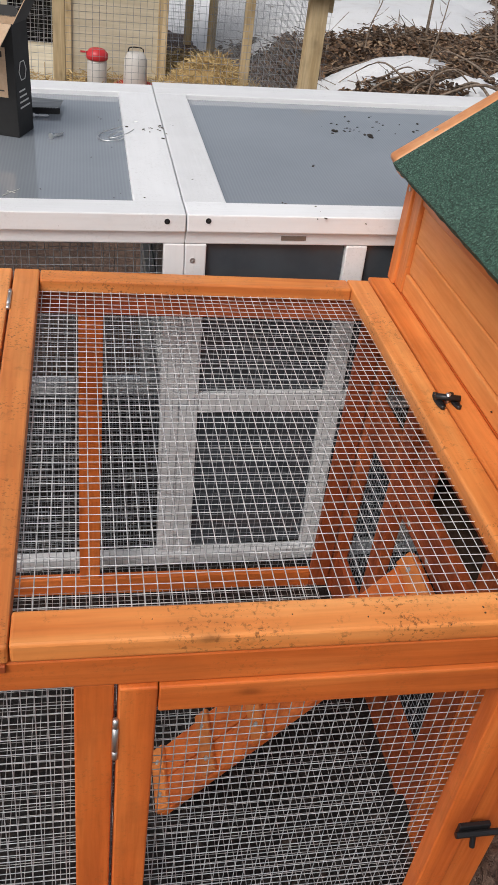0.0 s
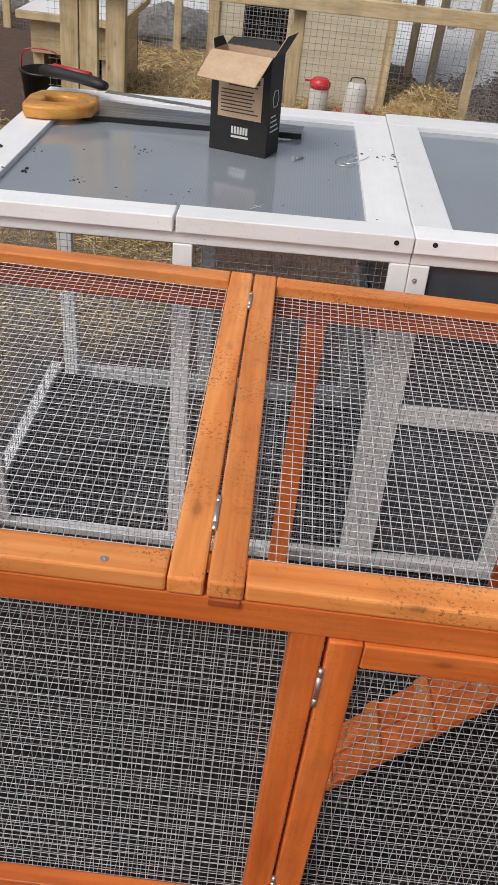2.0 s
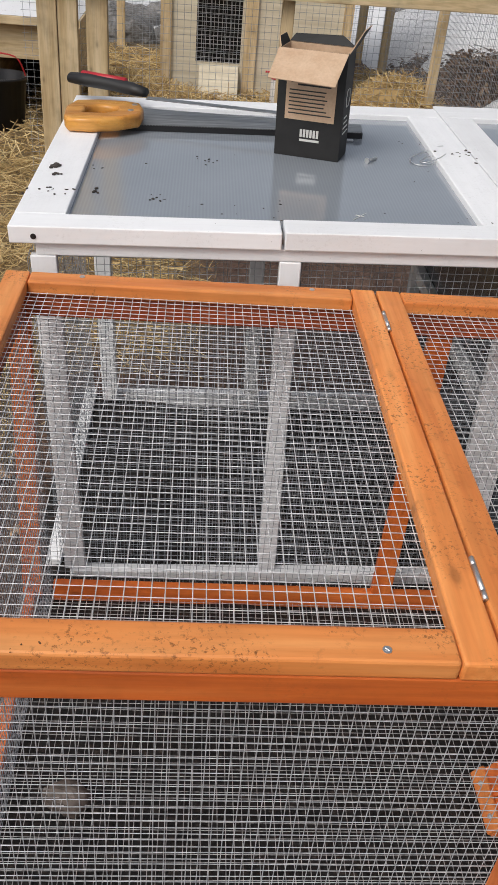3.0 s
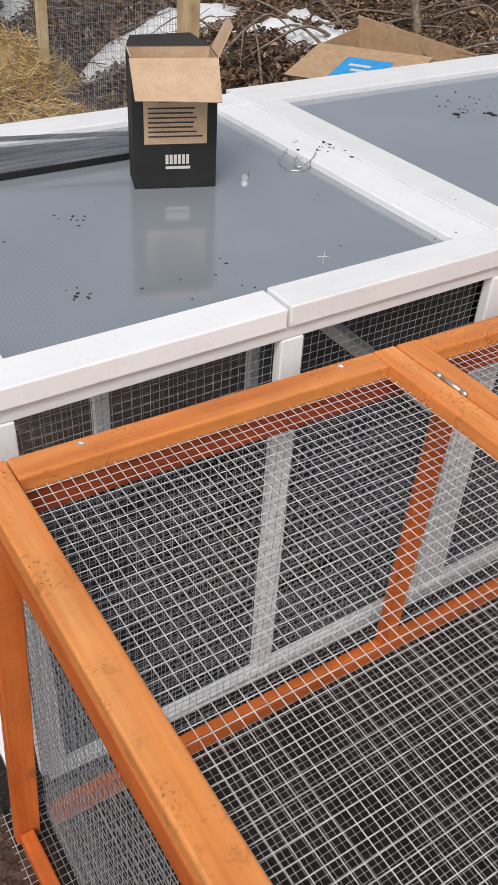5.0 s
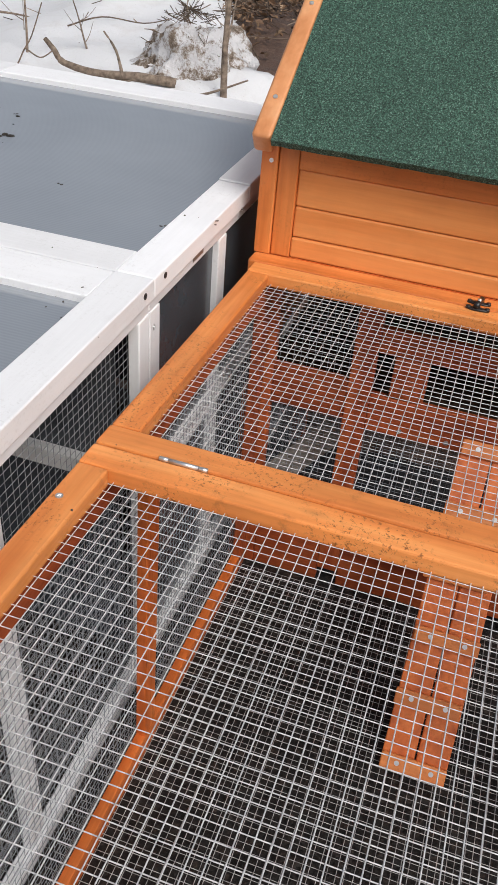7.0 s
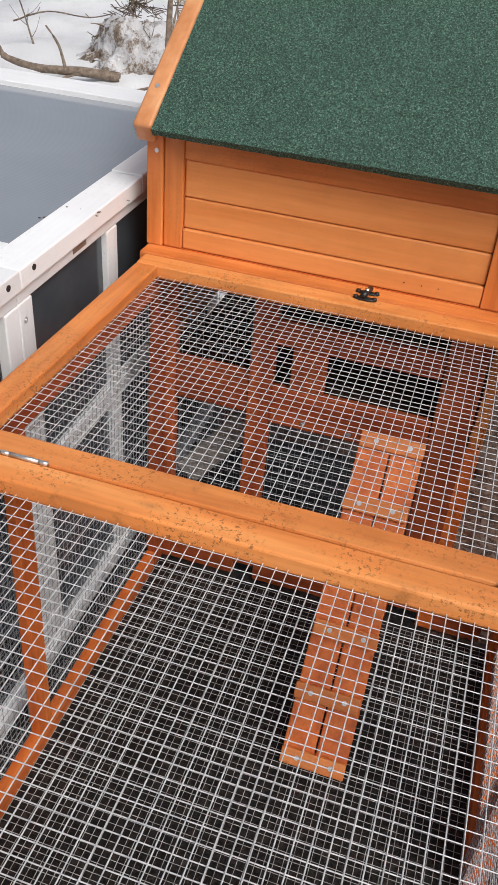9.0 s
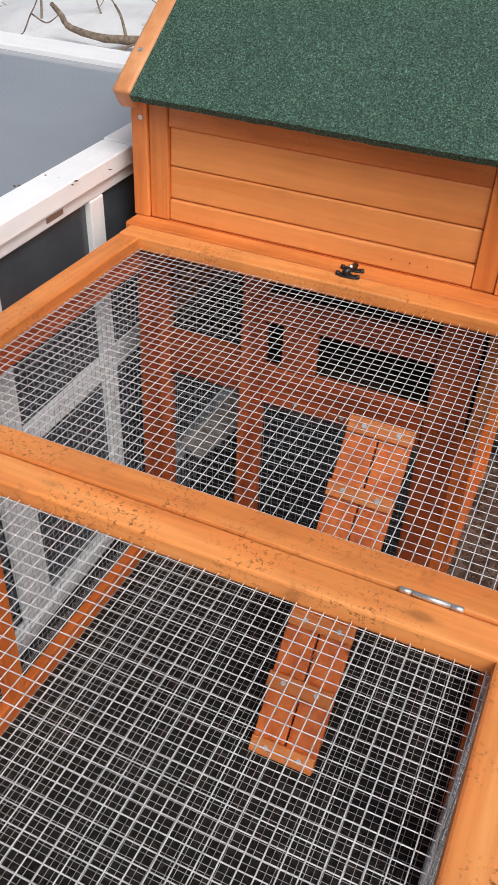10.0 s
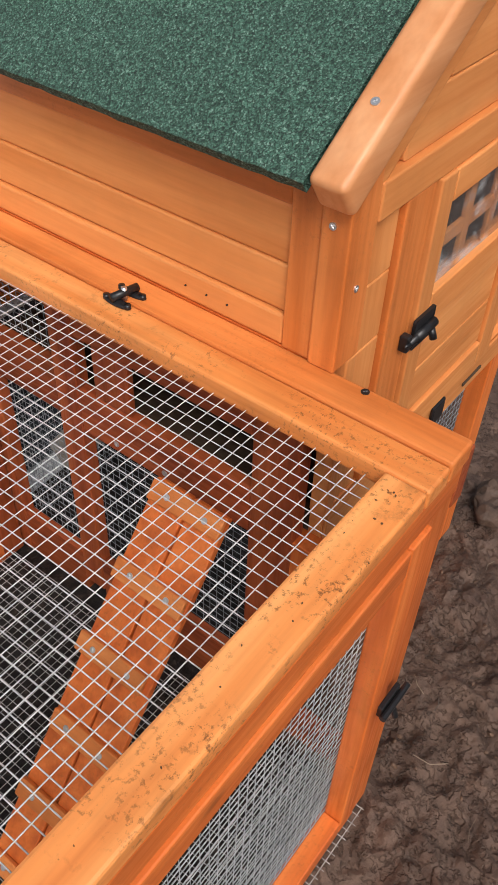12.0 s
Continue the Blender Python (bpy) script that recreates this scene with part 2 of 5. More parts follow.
def screw(parent, at, normal=(0, 0, 1), r=0.0042, mat=None, label=""):
    """A countersunk cross-head screw, its head flush with the wood."""
    at, normal = Vector(at), Vector(normal).normalized()
    bm = rod(at - normal * 0.002, at + normal * 0.0008, r, 14)
    side = normal.orthogonal().normalized()
    for d in (side, normal.cross(side)):
        rod(at - d * r * 0.5 + normal * 0.0009, at + d * r * 0.5 + normal * 0.0009, r * 0.14, 4, bm)
    return part("screw", bm, mat or zinc, parent, label)


# ---------- ground ----------
def smooth(a, b, x):
    s = max(0.0, min(1.0, (x - a) / (b - a)))
    return s * s * (3 - 2 * s)


def bank(x, y):
    """The bank that rises beside and behind the hutches."""
    s = smooth(1.05, 2.2, x) * smooth(1.2, 2.3, y + 0.5 * (x - 1.2))
    return 0.24 * s + 0.17 * smooth(1.9, 2.5, x) * smooth(3.3, 2.5, y) * s + 0.1 * smooth(2.6, 5.0, x) * s


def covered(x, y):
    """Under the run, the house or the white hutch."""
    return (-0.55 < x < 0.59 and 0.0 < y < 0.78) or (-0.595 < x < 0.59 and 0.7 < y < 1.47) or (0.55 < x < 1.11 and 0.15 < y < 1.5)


def ground_height(x, y):
    h = GROUND + bank(x, y) - 0.12 * smooth(2.2, 5.4, y) * (1 - smooth(1.0, 1.8, x))
    h += 0.012 * noise.noise((x * 3.1, y * 3.1, 0.0)) + 0.009 * noise.noise((x * 9.0, y * 9.0, 3.0))
    if covered(x, y):
        return min(h, GROUND + 0.004) + 0.003 * noise.noise((x * 40.0, y * 40.0, 1.0))
    near = smooth(4.0, 2.0, math.hypot(x - 0.3, y - 0.5))
    if near > 0:
        q = (x + 0.03 * noise.noise((x * 6.0, y * 6.0, 1.0)), y + 0.03 * noise.noise((x * 6.0, y * 6.0, 8.0)))
        lump = noise.noise((q[0] * 8.0, q[1] * 8.0, 7.0))
        flap = noise.noise((q[0] * 17.0, q[1] * 17.0, 2.0))
        flake = noise.noise((q[0] * 34.0 + 2.0 * flap, q[1] * 34.0, 5.0))
        chip = noise.noise((q[0] * 60.0, q[1] * 60.0 + 2.0 * flake, 4.0))
        h += near * (0.02 * lump + 0.009 * smooth(-0.07, 0.07, flap) + 0.005 * smooth(-0.08, 0.08, flake) + 0.003 * smooth(-0.14, 0.14, chip) + 0.005 * flake - 0.01)
    h += 0.06 * noise.noise((x * 1.9, y * 1.9, 5.0)) * smooth(0.1, 0.4, bank(x, y))
    h += 0.12 * noise.noise((x * 0.35, y * 0.35, 9.0)) * smooth(6.0, 9.0, math.hypot(x, y))
    return h


def straw_cover(x, y):
    a = smooth(1.5, 1.8, y) * smooth(-0.18, -0.42, x) * smooth(-3.2, -2.4, x)
    b = smooth(2.9, 3.2, y) * smooth(1.15, 0.9, x) * smooth(-3.2, -2.6, x) * smooth(6.6, 6.0, y) * (1 - smooth(-1.3, -1.42, x) * smooth(3.75, 4.0, y))
    c = smooth(-0.62, -0.8, x) * smooth(0.95, 1.4, y) * smooth(-2.6, -2.0, x) * smooth(5.0, 4.0, y)
    return max(a, b, c) * (1 - smooth(-1.2, -1.35, x) * smooth(3.7, 4.0, y))


def litter_cover(x, y):
    return smooth(1.0, 1.5, x) * smooth(1.5, 2.2, y)


def ground_material():
    m, nt, b = material("muddy_ground", (0.05, 0.037, 0.03), 0.8)
    tc = nt.nodes.new("ShaderNodeTexCoord")
    v = tc.outputs["Object"]
    fine = noise_at(nt, v, 60.0, 6, 0.65)
    mid = noise_at(nt, v, 13.0, 5, 0.6)
    mud = ramp(nt, mid, [(0.3, (0.072, 0.039, 0.026)), (0.52, (0.115, 0.067, 0.046)), (0.75, (0.155, 0.095, 0.068))])
    mud = mix(nt, 0.4, mud, ramp(nt, fine, [(0.36, 0.5), (0.5, 0.95), (0.64, 1.3)]), "MULTIPLY")
    broad = noise_at(nt, v, 2.6, 6, 0.75)
    litter = ramp(nt, fine, [(0.3, (0.018, 0.012, 0.008)), (0.5, (0.06, 0.036, 0.022)), (0.66, (0.14, 0.085, 0.05)), (0.8, (0.3, 0.22, 0.15))])
    litter = mix(nt, 0.85, litter, ramp(nt, broad, [(0.36, 0.25), (0.5, 0.9), (0.64, 2.2)]), "MULTIPLY")
    straw = ramp(nt, fine, [(0.3, (0.1, 0.065, 0.03)), (0.5, (0.24, 0.165, 0.075)), (0.75, (0.45, 0.34, 0.18))])
    # soil in the hutch footprints goes near black: shade painted into the colour
    shaded_soil = ramp(nt, fine, [(0.36, (0.002, 0.0015, 0.0012)), (0.52, (0.008, 0.0055, 0.0045)), (0.62, (0.03, 0.02, 0.015)), (0.75, (0.08, 0.055, 0.042))])
    at = nt.nodes.new("ShaderNodeAttribute")
    at.attribute_name = "cover"
    sep = nt.nodes.new("ShaderNodeSeparateColor")
    nt.links.new(at.outputs["Color"], sep.inputs[0])
    c = mix(nt, sep.outputs["Green"], mud, litter)
    c = mix(nt, sep.outputs["Red"], c, straw)
    c = mix(nt, sep.outputs["Blue"], c, shaded_soil)
    nt.links.new(c, b.inputs["Base Color"])
    nt.links.new(ramp(nt, mid, [(0.35, 0.42), (0.6, 0.7)]), b.inputs["Roughness"])
    crumb = noise_at(nt, v, 34.0, 8, 0.7)
    ledge = ramp(nt, noise_at(nt, v, 70.0, 4, 0.6), [(0.42, 0.0), (0.5, 1.0)])
    bump(nt, b, mix(nt, 0.3, mix(nt, 0.3, crumb, fine), ledge), 1.0, 0.014)
    return m


def lines(spans):
    out = []
    for a, b, step in spans:
        out += list(np.arange(a, b - step * 0.5, step))
    return out


def build_ground():
    xs = [-400, -60, -20, -9] + lines([(-6, -1.1, 0.08), (-1.1, -0.85, 0.02), (-0.85, -0.5, 0.0085), (-0.5, 0.35, 0.05), (0.35, 1.3, 0.0052), (1.3, 1.4, 0.01), (1.4, 1.5, 0.02), (1.5, 6, 0.06)]) + [6, 7, 9, 12, 20, 60, 400]
    ys = [-400, -60, -15, -6, -3] + lines([(-1.6, -0.9, 0.06), (-0.9, -0.7, 0.02), (-0.7, 0.2, 0.0052), (0.2, 0.35, 0.02), (0.35, 0.5, 0.02), (0.5, 1.2, 0.01), (1.2, 1.5, 0.02), (1.5, 9, 0.06)]) + [9, 10, 12, 16, 30, 80, 400]
    verts = [(x, y, ground_height(x, y)) for y in ys for x in xs]
    w = len(xs)
    faces = [(j * w + i, j * w + i + 1, (j + 1) * w + i + 1, (j + 1) * w + i) for j in range(len(ys) - 1) for i in range(w - 1)]
    me = bpy.data.meshes.new("ground")
    me.from_pydata(verts, [], faces)
    me.shade_smooth()
    cover = me.color_attributes.new("cover", "FLOAT_COLOR", "POINT")
    cols = []
    for x, y, z in verts:
        n = 0.35 * noise.noise((x * 4.0, y * 4.0, 11.0))
        s, l = straw_cover(x, y), litter_cover(x, y)
        # blue masks the painted shade beneath the hutches
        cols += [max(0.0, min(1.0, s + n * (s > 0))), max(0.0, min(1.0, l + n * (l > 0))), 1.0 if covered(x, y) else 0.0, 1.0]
    cover.data.foreach_set("color", cols)
    me.materials.append(ground_material())
    return tagged(new("ground", me), "dark brown trodden mud with straw and leaf litter", "ground", kind="structure")


build_ground()


# ---------- orange run with two hinged wire lids ----------
H = 0.65
XL, XR = -0.566, 0.562
YF = 0.731
S = 0.037

run = thing("rabbit_run", (0, 0.36, GROUND), "orange-stained wooden animal run with wire mesh walls standing on mud", "animal run")
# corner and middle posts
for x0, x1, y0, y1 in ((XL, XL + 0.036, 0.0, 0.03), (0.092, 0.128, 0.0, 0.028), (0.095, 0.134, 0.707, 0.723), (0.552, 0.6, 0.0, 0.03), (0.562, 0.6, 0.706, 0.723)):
    board("post", run, shaded_pine if x0 > 0.56 else orange, x0, x1, y0, y1, GROUND + 0.002, 0.589)
# the far left post and the rail at its foot stand a little splayed
splayed = box(XL, XL + 0.036, 0.706, 0.723, GROUND + 0.002, 0.589)
for v in splayed.verts:
    v.co.x -= 0.022 * (0.589 - v.co.z) / 0.624
part("post", splayed, orange[2], run)
foot = box(XL + 0.003, XL + 0.024, 0.031, 0.705, GROUND, -0.008)
for v in foot.verts:
    v.co.x -= 0.02 * (v.co.y - 0.031) / 0.674
part("bottom_rail", foot, orange[1], run)
# top and bottom rails
board("top_rail", run, orange, XL, 0.6, -0.002, 0.03, 0.59, 0.627)
board("top_rail", run, shaded_pine, XL + 0.002, 0.6, 0.701, 0.7265, 0.5895, 0.6265)
board("top_rail", run, orange, XL, XL + 0.03, 0.031, 0.7, 0.59, 0.627)
board("bottom_rail", run, orange, XL + 0.037, 0.552, 0.002, 0.028, GROUND, 0.008)
board("bottom_rail", run, orange, XL + 0.037, 0.561, 0.7065, 0.7235, GROUND, 0.009)
# wall wire, stapled behind the frames
wire_grid("wire_mesh", run, (XL + 0.02, 0.031, 0.0), (1, 0, 0), (0, 0, 1), 0.68, 0.6, seed=11, r=0.0006, metal=front_wire)
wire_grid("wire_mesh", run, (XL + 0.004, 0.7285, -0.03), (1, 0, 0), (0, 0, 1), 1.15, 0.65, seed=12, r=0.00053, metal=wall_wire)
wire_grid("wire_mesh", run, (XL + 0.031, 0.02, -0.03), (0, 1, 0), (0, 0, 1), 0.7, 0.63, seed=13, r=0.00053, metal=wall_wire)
wire_grid("wire_mesh", run, (XL - 0.03, -0.012, GROUND + 0.008), (1, 0, 0), (0, 1, 0), 1.17, 0.77, seed=14, r=0.0006, wobble=0.0011, frayed=0.004, metal=muddy_wire, label="wire cloth laid on the soil as a floor")


def door():
    """Framed wire door in the run's front, hinged beside the middle post."""
    d = thing("run_door", (0.34, 0.0, GROUND + 0.02), "orange wooden door with wire mesh, shut in the run's front", "door")
    board("stile", d, orange, 0.1315, 0.167, -0.006, 0.02, 0.0, 0.588)
    board("stile", d, orange, 0.516, 0.551, -0.006, 0.02, 0.0, 0.588)
    board("rail", d, orange, 0.168, 0.515, -0.006, 0.02, 0.553, 0.588)
    board("rail", d, orange, 0.168, 0.515, -0.006, 0.02, 0.0, 0.035)
    wire_grid("wire_mesh", d, (0.15, 0.021, 0.01), (1, 0, 0), (0, 0, 1), 0.38, 0.57, seed=21, r=0.0006, metal=front_wire)
    for z in (0.545, 0.12):
        h = part("hinge", rod((0.1295, -0.0065, z - 0.046), (0.1295, -0.0065, z - 0.012), 0.0031, 12), zinc, d, "zinc-plated butt hinge", smooth=True)
        for a, b in ((z - 0.059, z - 0.0475), (z - 0.0105, z + 0.001)):
            part("hinge_tip", rod((0.1295, -0.0065, a), (0.1295, -0.0065, b), 0.0029, 10), zinc, h, smooth=True)
    b = part("latch", box(0.535, 0.575, -0.012, -0.006, 0.285, 0.303, 0.001), black_metal, d, "black sliding bolt latch")
    part("bolt", rod((0.53, -0.016, 0.294), (0.585, -0.016, 0.294), 0.004, 10), black_metal, b)
    part("knob", rod((0.553, -0.016, 0.292), (0.553, -0.022, 0.276), 0.0035, 10), black_metal, b)
    return d


door()


def lid(x0, x1, label, seed):
    w = thing("run_lid", ((x0 + x1) / 2, YF / 2, 0.628), label, "hinged lid", "lids of the run")
    z0, z1 = 0.628, H
    board("stile", w, lid_pine, x0, x0 + S, -0.004, YF, z0, z1, 0.003)
    board("stile", w, lid_pine, x1 - S, x1, -0.004, YF, z0, z1, 0.003)
    board("rail", w, lid_pine, x0 + S + 0.001, x1 - S - 0.001, -0.003, S, z0, z1, 0.003)
    board("rail", w, lid_pine, x0 + S + 0.001, x1 - S - 0.001, YF - S, YF - 0.001, z0, z1, 0.003)
    wire_grid("wire_mesh", w, (x0 + S - 0.012, S - 0.012, z0 + 0.004), (1, 0, 0), (0, 1, 0), x1 - x0 - 2 * S + 0.022, YF - 2 * S + 0.022, seed=seed)
    return w


lid_a = lid(XL, -0.0015, "orange wooden lid with galvanised wire mesh, closed on the run", 31)
lid_b = lid(0.0015, XR, "orange wooden lid with wire mesh and dirt on its front rail", 32)
for x, y in ((-0.103, 0.008), (-0.452, 0.008), (-0.1, 0.717), (-0.45, 0.717)):
    screw(lid_a, (x, y + 0.002, H))
for y in (0.1, 0.625):
    hinge = part("hinge", rod((0, y - 0.017, H + 0.001), (0, y + 0.017, H + 0.001), 0.0028, 12), zinc, lid_b, "zinc-plated lid hinge", smooth=True)
    part("hinge_tip", rod((0, y + 0.0175, H + 0.001), (0, y + 0.028, H + 0.001), 0.0028, 12), zinc, hinge, smooth=True)
    part("hinge_tip", rod((0, y - 0.028, H + 0.001), (0, y - 0.0175, H + 0.001), 0.0028, 12), zinc, hinge, smooth=True)

# ---------- hutch house with the green roof ----------
house = thing("hutch_house", (0.86, 0.44, GROUND), "orange wooden hutch house with a green felt gable roof", "hutch")
HX0, HX1, HY0, HY1 = 0.602, 1.12, 0.14, 0.745
RIDGE = (0.86, 1.044)
PITCH = math.atan2(RIDGE[1] - 0.838, RIDGE[0] - 0.566)
board("base_bar", house, house_pine, 0.5645, 0.6035, -0.004, YF + 0.012, 0.6275, 0.651, 0.003, "reddish bar along the house's foot")
# wall towards the run: corner strips, top rail, three boards
for y0, y1 in ((0.168, 0.2), (0.685, 0.717), (0.718, HY1)):
    proud = 0.004 if y0 == 0.718 else 0.0
    board("corner_strip", house, house_pine, HX0 - proud, HX0 + 0.02, y0, y1, 0.6515, 0.838)
part("sill", box(0.604, 0.628, HY0 + 0.021, HY1 - 0.021, 0.628, 0.651, 0.0005), orange[1], house)
board("top_rail", house, house_pine, HX0 + 0.002, HX0 + 0.02, 0.2005, 0.6845, 0.796, 0.84)
for z0, z1, out in ((0.737, 0.795, 0.0), (0.686, 0.736, 0.0), (0.6515, 0.685, 0.004)):
    board("wall_board", house, pale, HX0 + 0.006 - out, HX0 + 0.02, 0.2005, 0.6845, z0, z1, 0.003)
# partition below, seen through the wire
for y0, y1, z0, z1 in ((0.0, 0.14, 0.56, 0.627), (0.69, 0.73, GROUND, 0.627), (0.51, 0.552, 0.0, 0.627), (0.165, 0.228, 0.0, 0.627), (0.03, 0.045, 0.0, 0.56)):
    board("partition_post", house, shaded_pine, 0.604, 0.626, y0, y1, z0, z1)
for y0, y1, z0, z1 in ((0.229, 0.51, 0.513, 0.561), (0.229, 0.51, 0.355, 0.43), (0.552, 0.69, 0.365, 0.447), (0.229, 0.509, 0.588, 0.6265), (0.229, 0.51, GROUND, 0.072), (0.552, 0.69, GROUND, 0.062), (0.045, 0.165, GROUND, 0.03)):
    board("partition_rail", house, shaded_pine, 0.606, 0.624, y0 + 0.0005, y1 - 0.0005, z0, z1)
board("sliding_door", house, shaded_pine, 0.607, 0.617, 0.418, 0.479, 0.431, 0.512)
for y in (0.447, 0.363):
    screw(house, (0.6055, y, 0.369), (-1, 0, 0), 0.0045)
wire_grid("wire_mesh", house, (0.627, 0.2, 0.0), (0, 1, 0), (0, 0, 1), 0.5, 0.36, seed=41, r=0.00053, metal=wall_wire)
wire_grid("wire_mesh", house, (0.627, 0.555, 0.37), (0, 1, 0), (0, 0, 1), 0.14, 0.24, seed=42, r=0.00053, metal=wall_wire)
grey_plank = wood("weathered_plank", 0, (0.26, 0.235, 0.2), (0.36, 0.335, 0.3), (0.45, 0.43, 0.39), rough=0.85)
bm = box(-0.1, 0.1, -0.028, 0.028, -0.006, 0.006, 0.002)
bmesh.ops.transform(bm, matrix=Matrix(((0, 0, 1, 0.7), (-0.6, 0.8, 0, 0.635), (0.8, 0.6, 0, 0.2), (0, 0, 0, 1))), verts=bm.verts)
tagged(part("leaning_plank", bm, grey_plank), "grey weathered plank leaning under the raised house", "plank")
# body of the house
# interior boards coloured brown-black to stand for the shade inside the house
shaded_board = [wood("shade_darkened_board_" + a, i, (0.035, 0.02, 0.012), (0.06, 0.034, 0.02), (0.09, 0.052, 0.03), rough=0.8) for i, a in enumerate("xyz")]
board("floor_board", house, shaded_board, 0.63, HX1 - 0.02, HY0 + 0.02, HY1 - 0.02, 0.385, 0.4)
board("rear_wall", house, shaded_board, HX1 - 0.018, HX1, HY0 + 0.02, HY1 - 0.02, 0.385, 0.84)
board("front_floor_beam", house, pale, 0.63, HX1, HY0 + 0.003, HY0 + 0.022, 0.385, 0.43)


def gable(y0, y1, woods, low=0.43):
    """Gable end: corner posts, side boards and boards up to the ridge."""
    bm = bmesh.new()
    k = [(HX0 + 0.042, low), (HX1, low), (HX1, 0.83), (RIDGE[0], RIDGE[1] - 0.03), (HX0 + 0.042, 0.86)]
    a = [bm.verts.new((x, y0, z)) for x, z in k]
    c = [bm.verts.new((x, y1, z)) for x, z in k]
    bm.faces.new(a)
    bm.faces.new(c[::-1])
    for i in range(5):
        j = (i + 1) % 5
        bm.faces.new((a[j], a[i], c[i], c[j]))
    bmesh.ops.recalc_face_normals(bm, faces=bm.faces)
    return part("gable_wall", bm, woods[0], house)


gable(HY0 + 0.0122, HY0 + 0.02, pale, 0.7525)
for x0, x1, z0, z1 in ((0.644, 0.7825, 0.43, 0.752), (0.9855, HX1, 0.43, 0.752), (0.783, 0.985, 0.43, 0.648)):
    board("gable_backing", house, pale, x0, x1, HY0 + 0.0124, HY0 + 0.0198, z0, z1)
gable(HY1 - 0.02, HY1 - 0.006, orange)


def roof_side(sign):
    """One felted slope with a rounded, slightly ragged eave."""
    ex = 0.566 if sign < 0 else 2 * RIDGE[0] - 0.566
    ez = 0.837
    nx, nz = 24, 40
    bm = bmesh.new()
    up = Vector((math.sin(PITCH) * sign, 0, math.cos(PITCH)))
    top, low = [], []
    for i in range(nx + 1):
        t = i / nx
        for j in range(nz + 1):
            y = 0.1625 + (0.7215 - 0.1625) * j / nz
            p = Vector((ex + (RIDGE[0] - ex) * t, y, ez + (RIDGE[1] + 0.004 - ez) * t))
            if i == 0:
                p += Vector((sign * 0.0009, 0, -0.0009)) * (1 + noise.noise((y * 60, 0, 0)) + noise.noise((y * 190, 3.0, 0)))
            top.append(bm.verts.new(p + up * 0.012))
            low.append(bm.verts.new(p))
    w = nz + 1
    for i in range(nx):
        for j in range(nz):
            q = (i * w + j, i * w + j + 1, (i + 1) * w + j + 1, (i + 1) * w + j)
            bm.faces.new([top[k] for k in q])
            bm.faces.new([low[k] for k in q[::-1]])
    for j in range(nz):
        bm.faces.new((top[j], top[j + 1], low[j + 1], low[j]))
    bmesh.ops.recalc_face_normals(bm, faces=bm.faces)
    return part("roof_slope", bm, green_felt, house, "green mineral roofing felt")


def slanted(x0, z0, x1, z1, y0, y1, up, down, bevel=0.004):
    """A board lying along the line (x0, z0)-(x1, z1), y0 to y1 wide."""
    d = Vector((x1 - x0, 0, z1 - z0))
    length = d.length
    bm = box(0, length, y0, y1, -down, up, bevel, rounds=5 if bevel > 0.005 else 2)
    m = Matrix.Translation((x0, 0, z0)) @ Matrix.Rotation(-math.atan2(d.z, d.x), 4, "Y")
    bmesh.ops.transform(bm, matrix=m, verts=bm.verts)
    return bm


roof_side(-1)
roof_side(1)
for y0, y1 in ((0.127, 0.162), (0.722, 0.754)):
    for s in (-1, 1):
        ex = RIDGE[0] + s * 0.29
        part("barge_board", slanted(ex, 0.835, RIDGE[0] + s * 0.004, 0.835 + 0.286 * math.tan(PITCH), y0, y1, 0.018, 0.02, 0.0065), barge_pine[0], house, smooth=True)


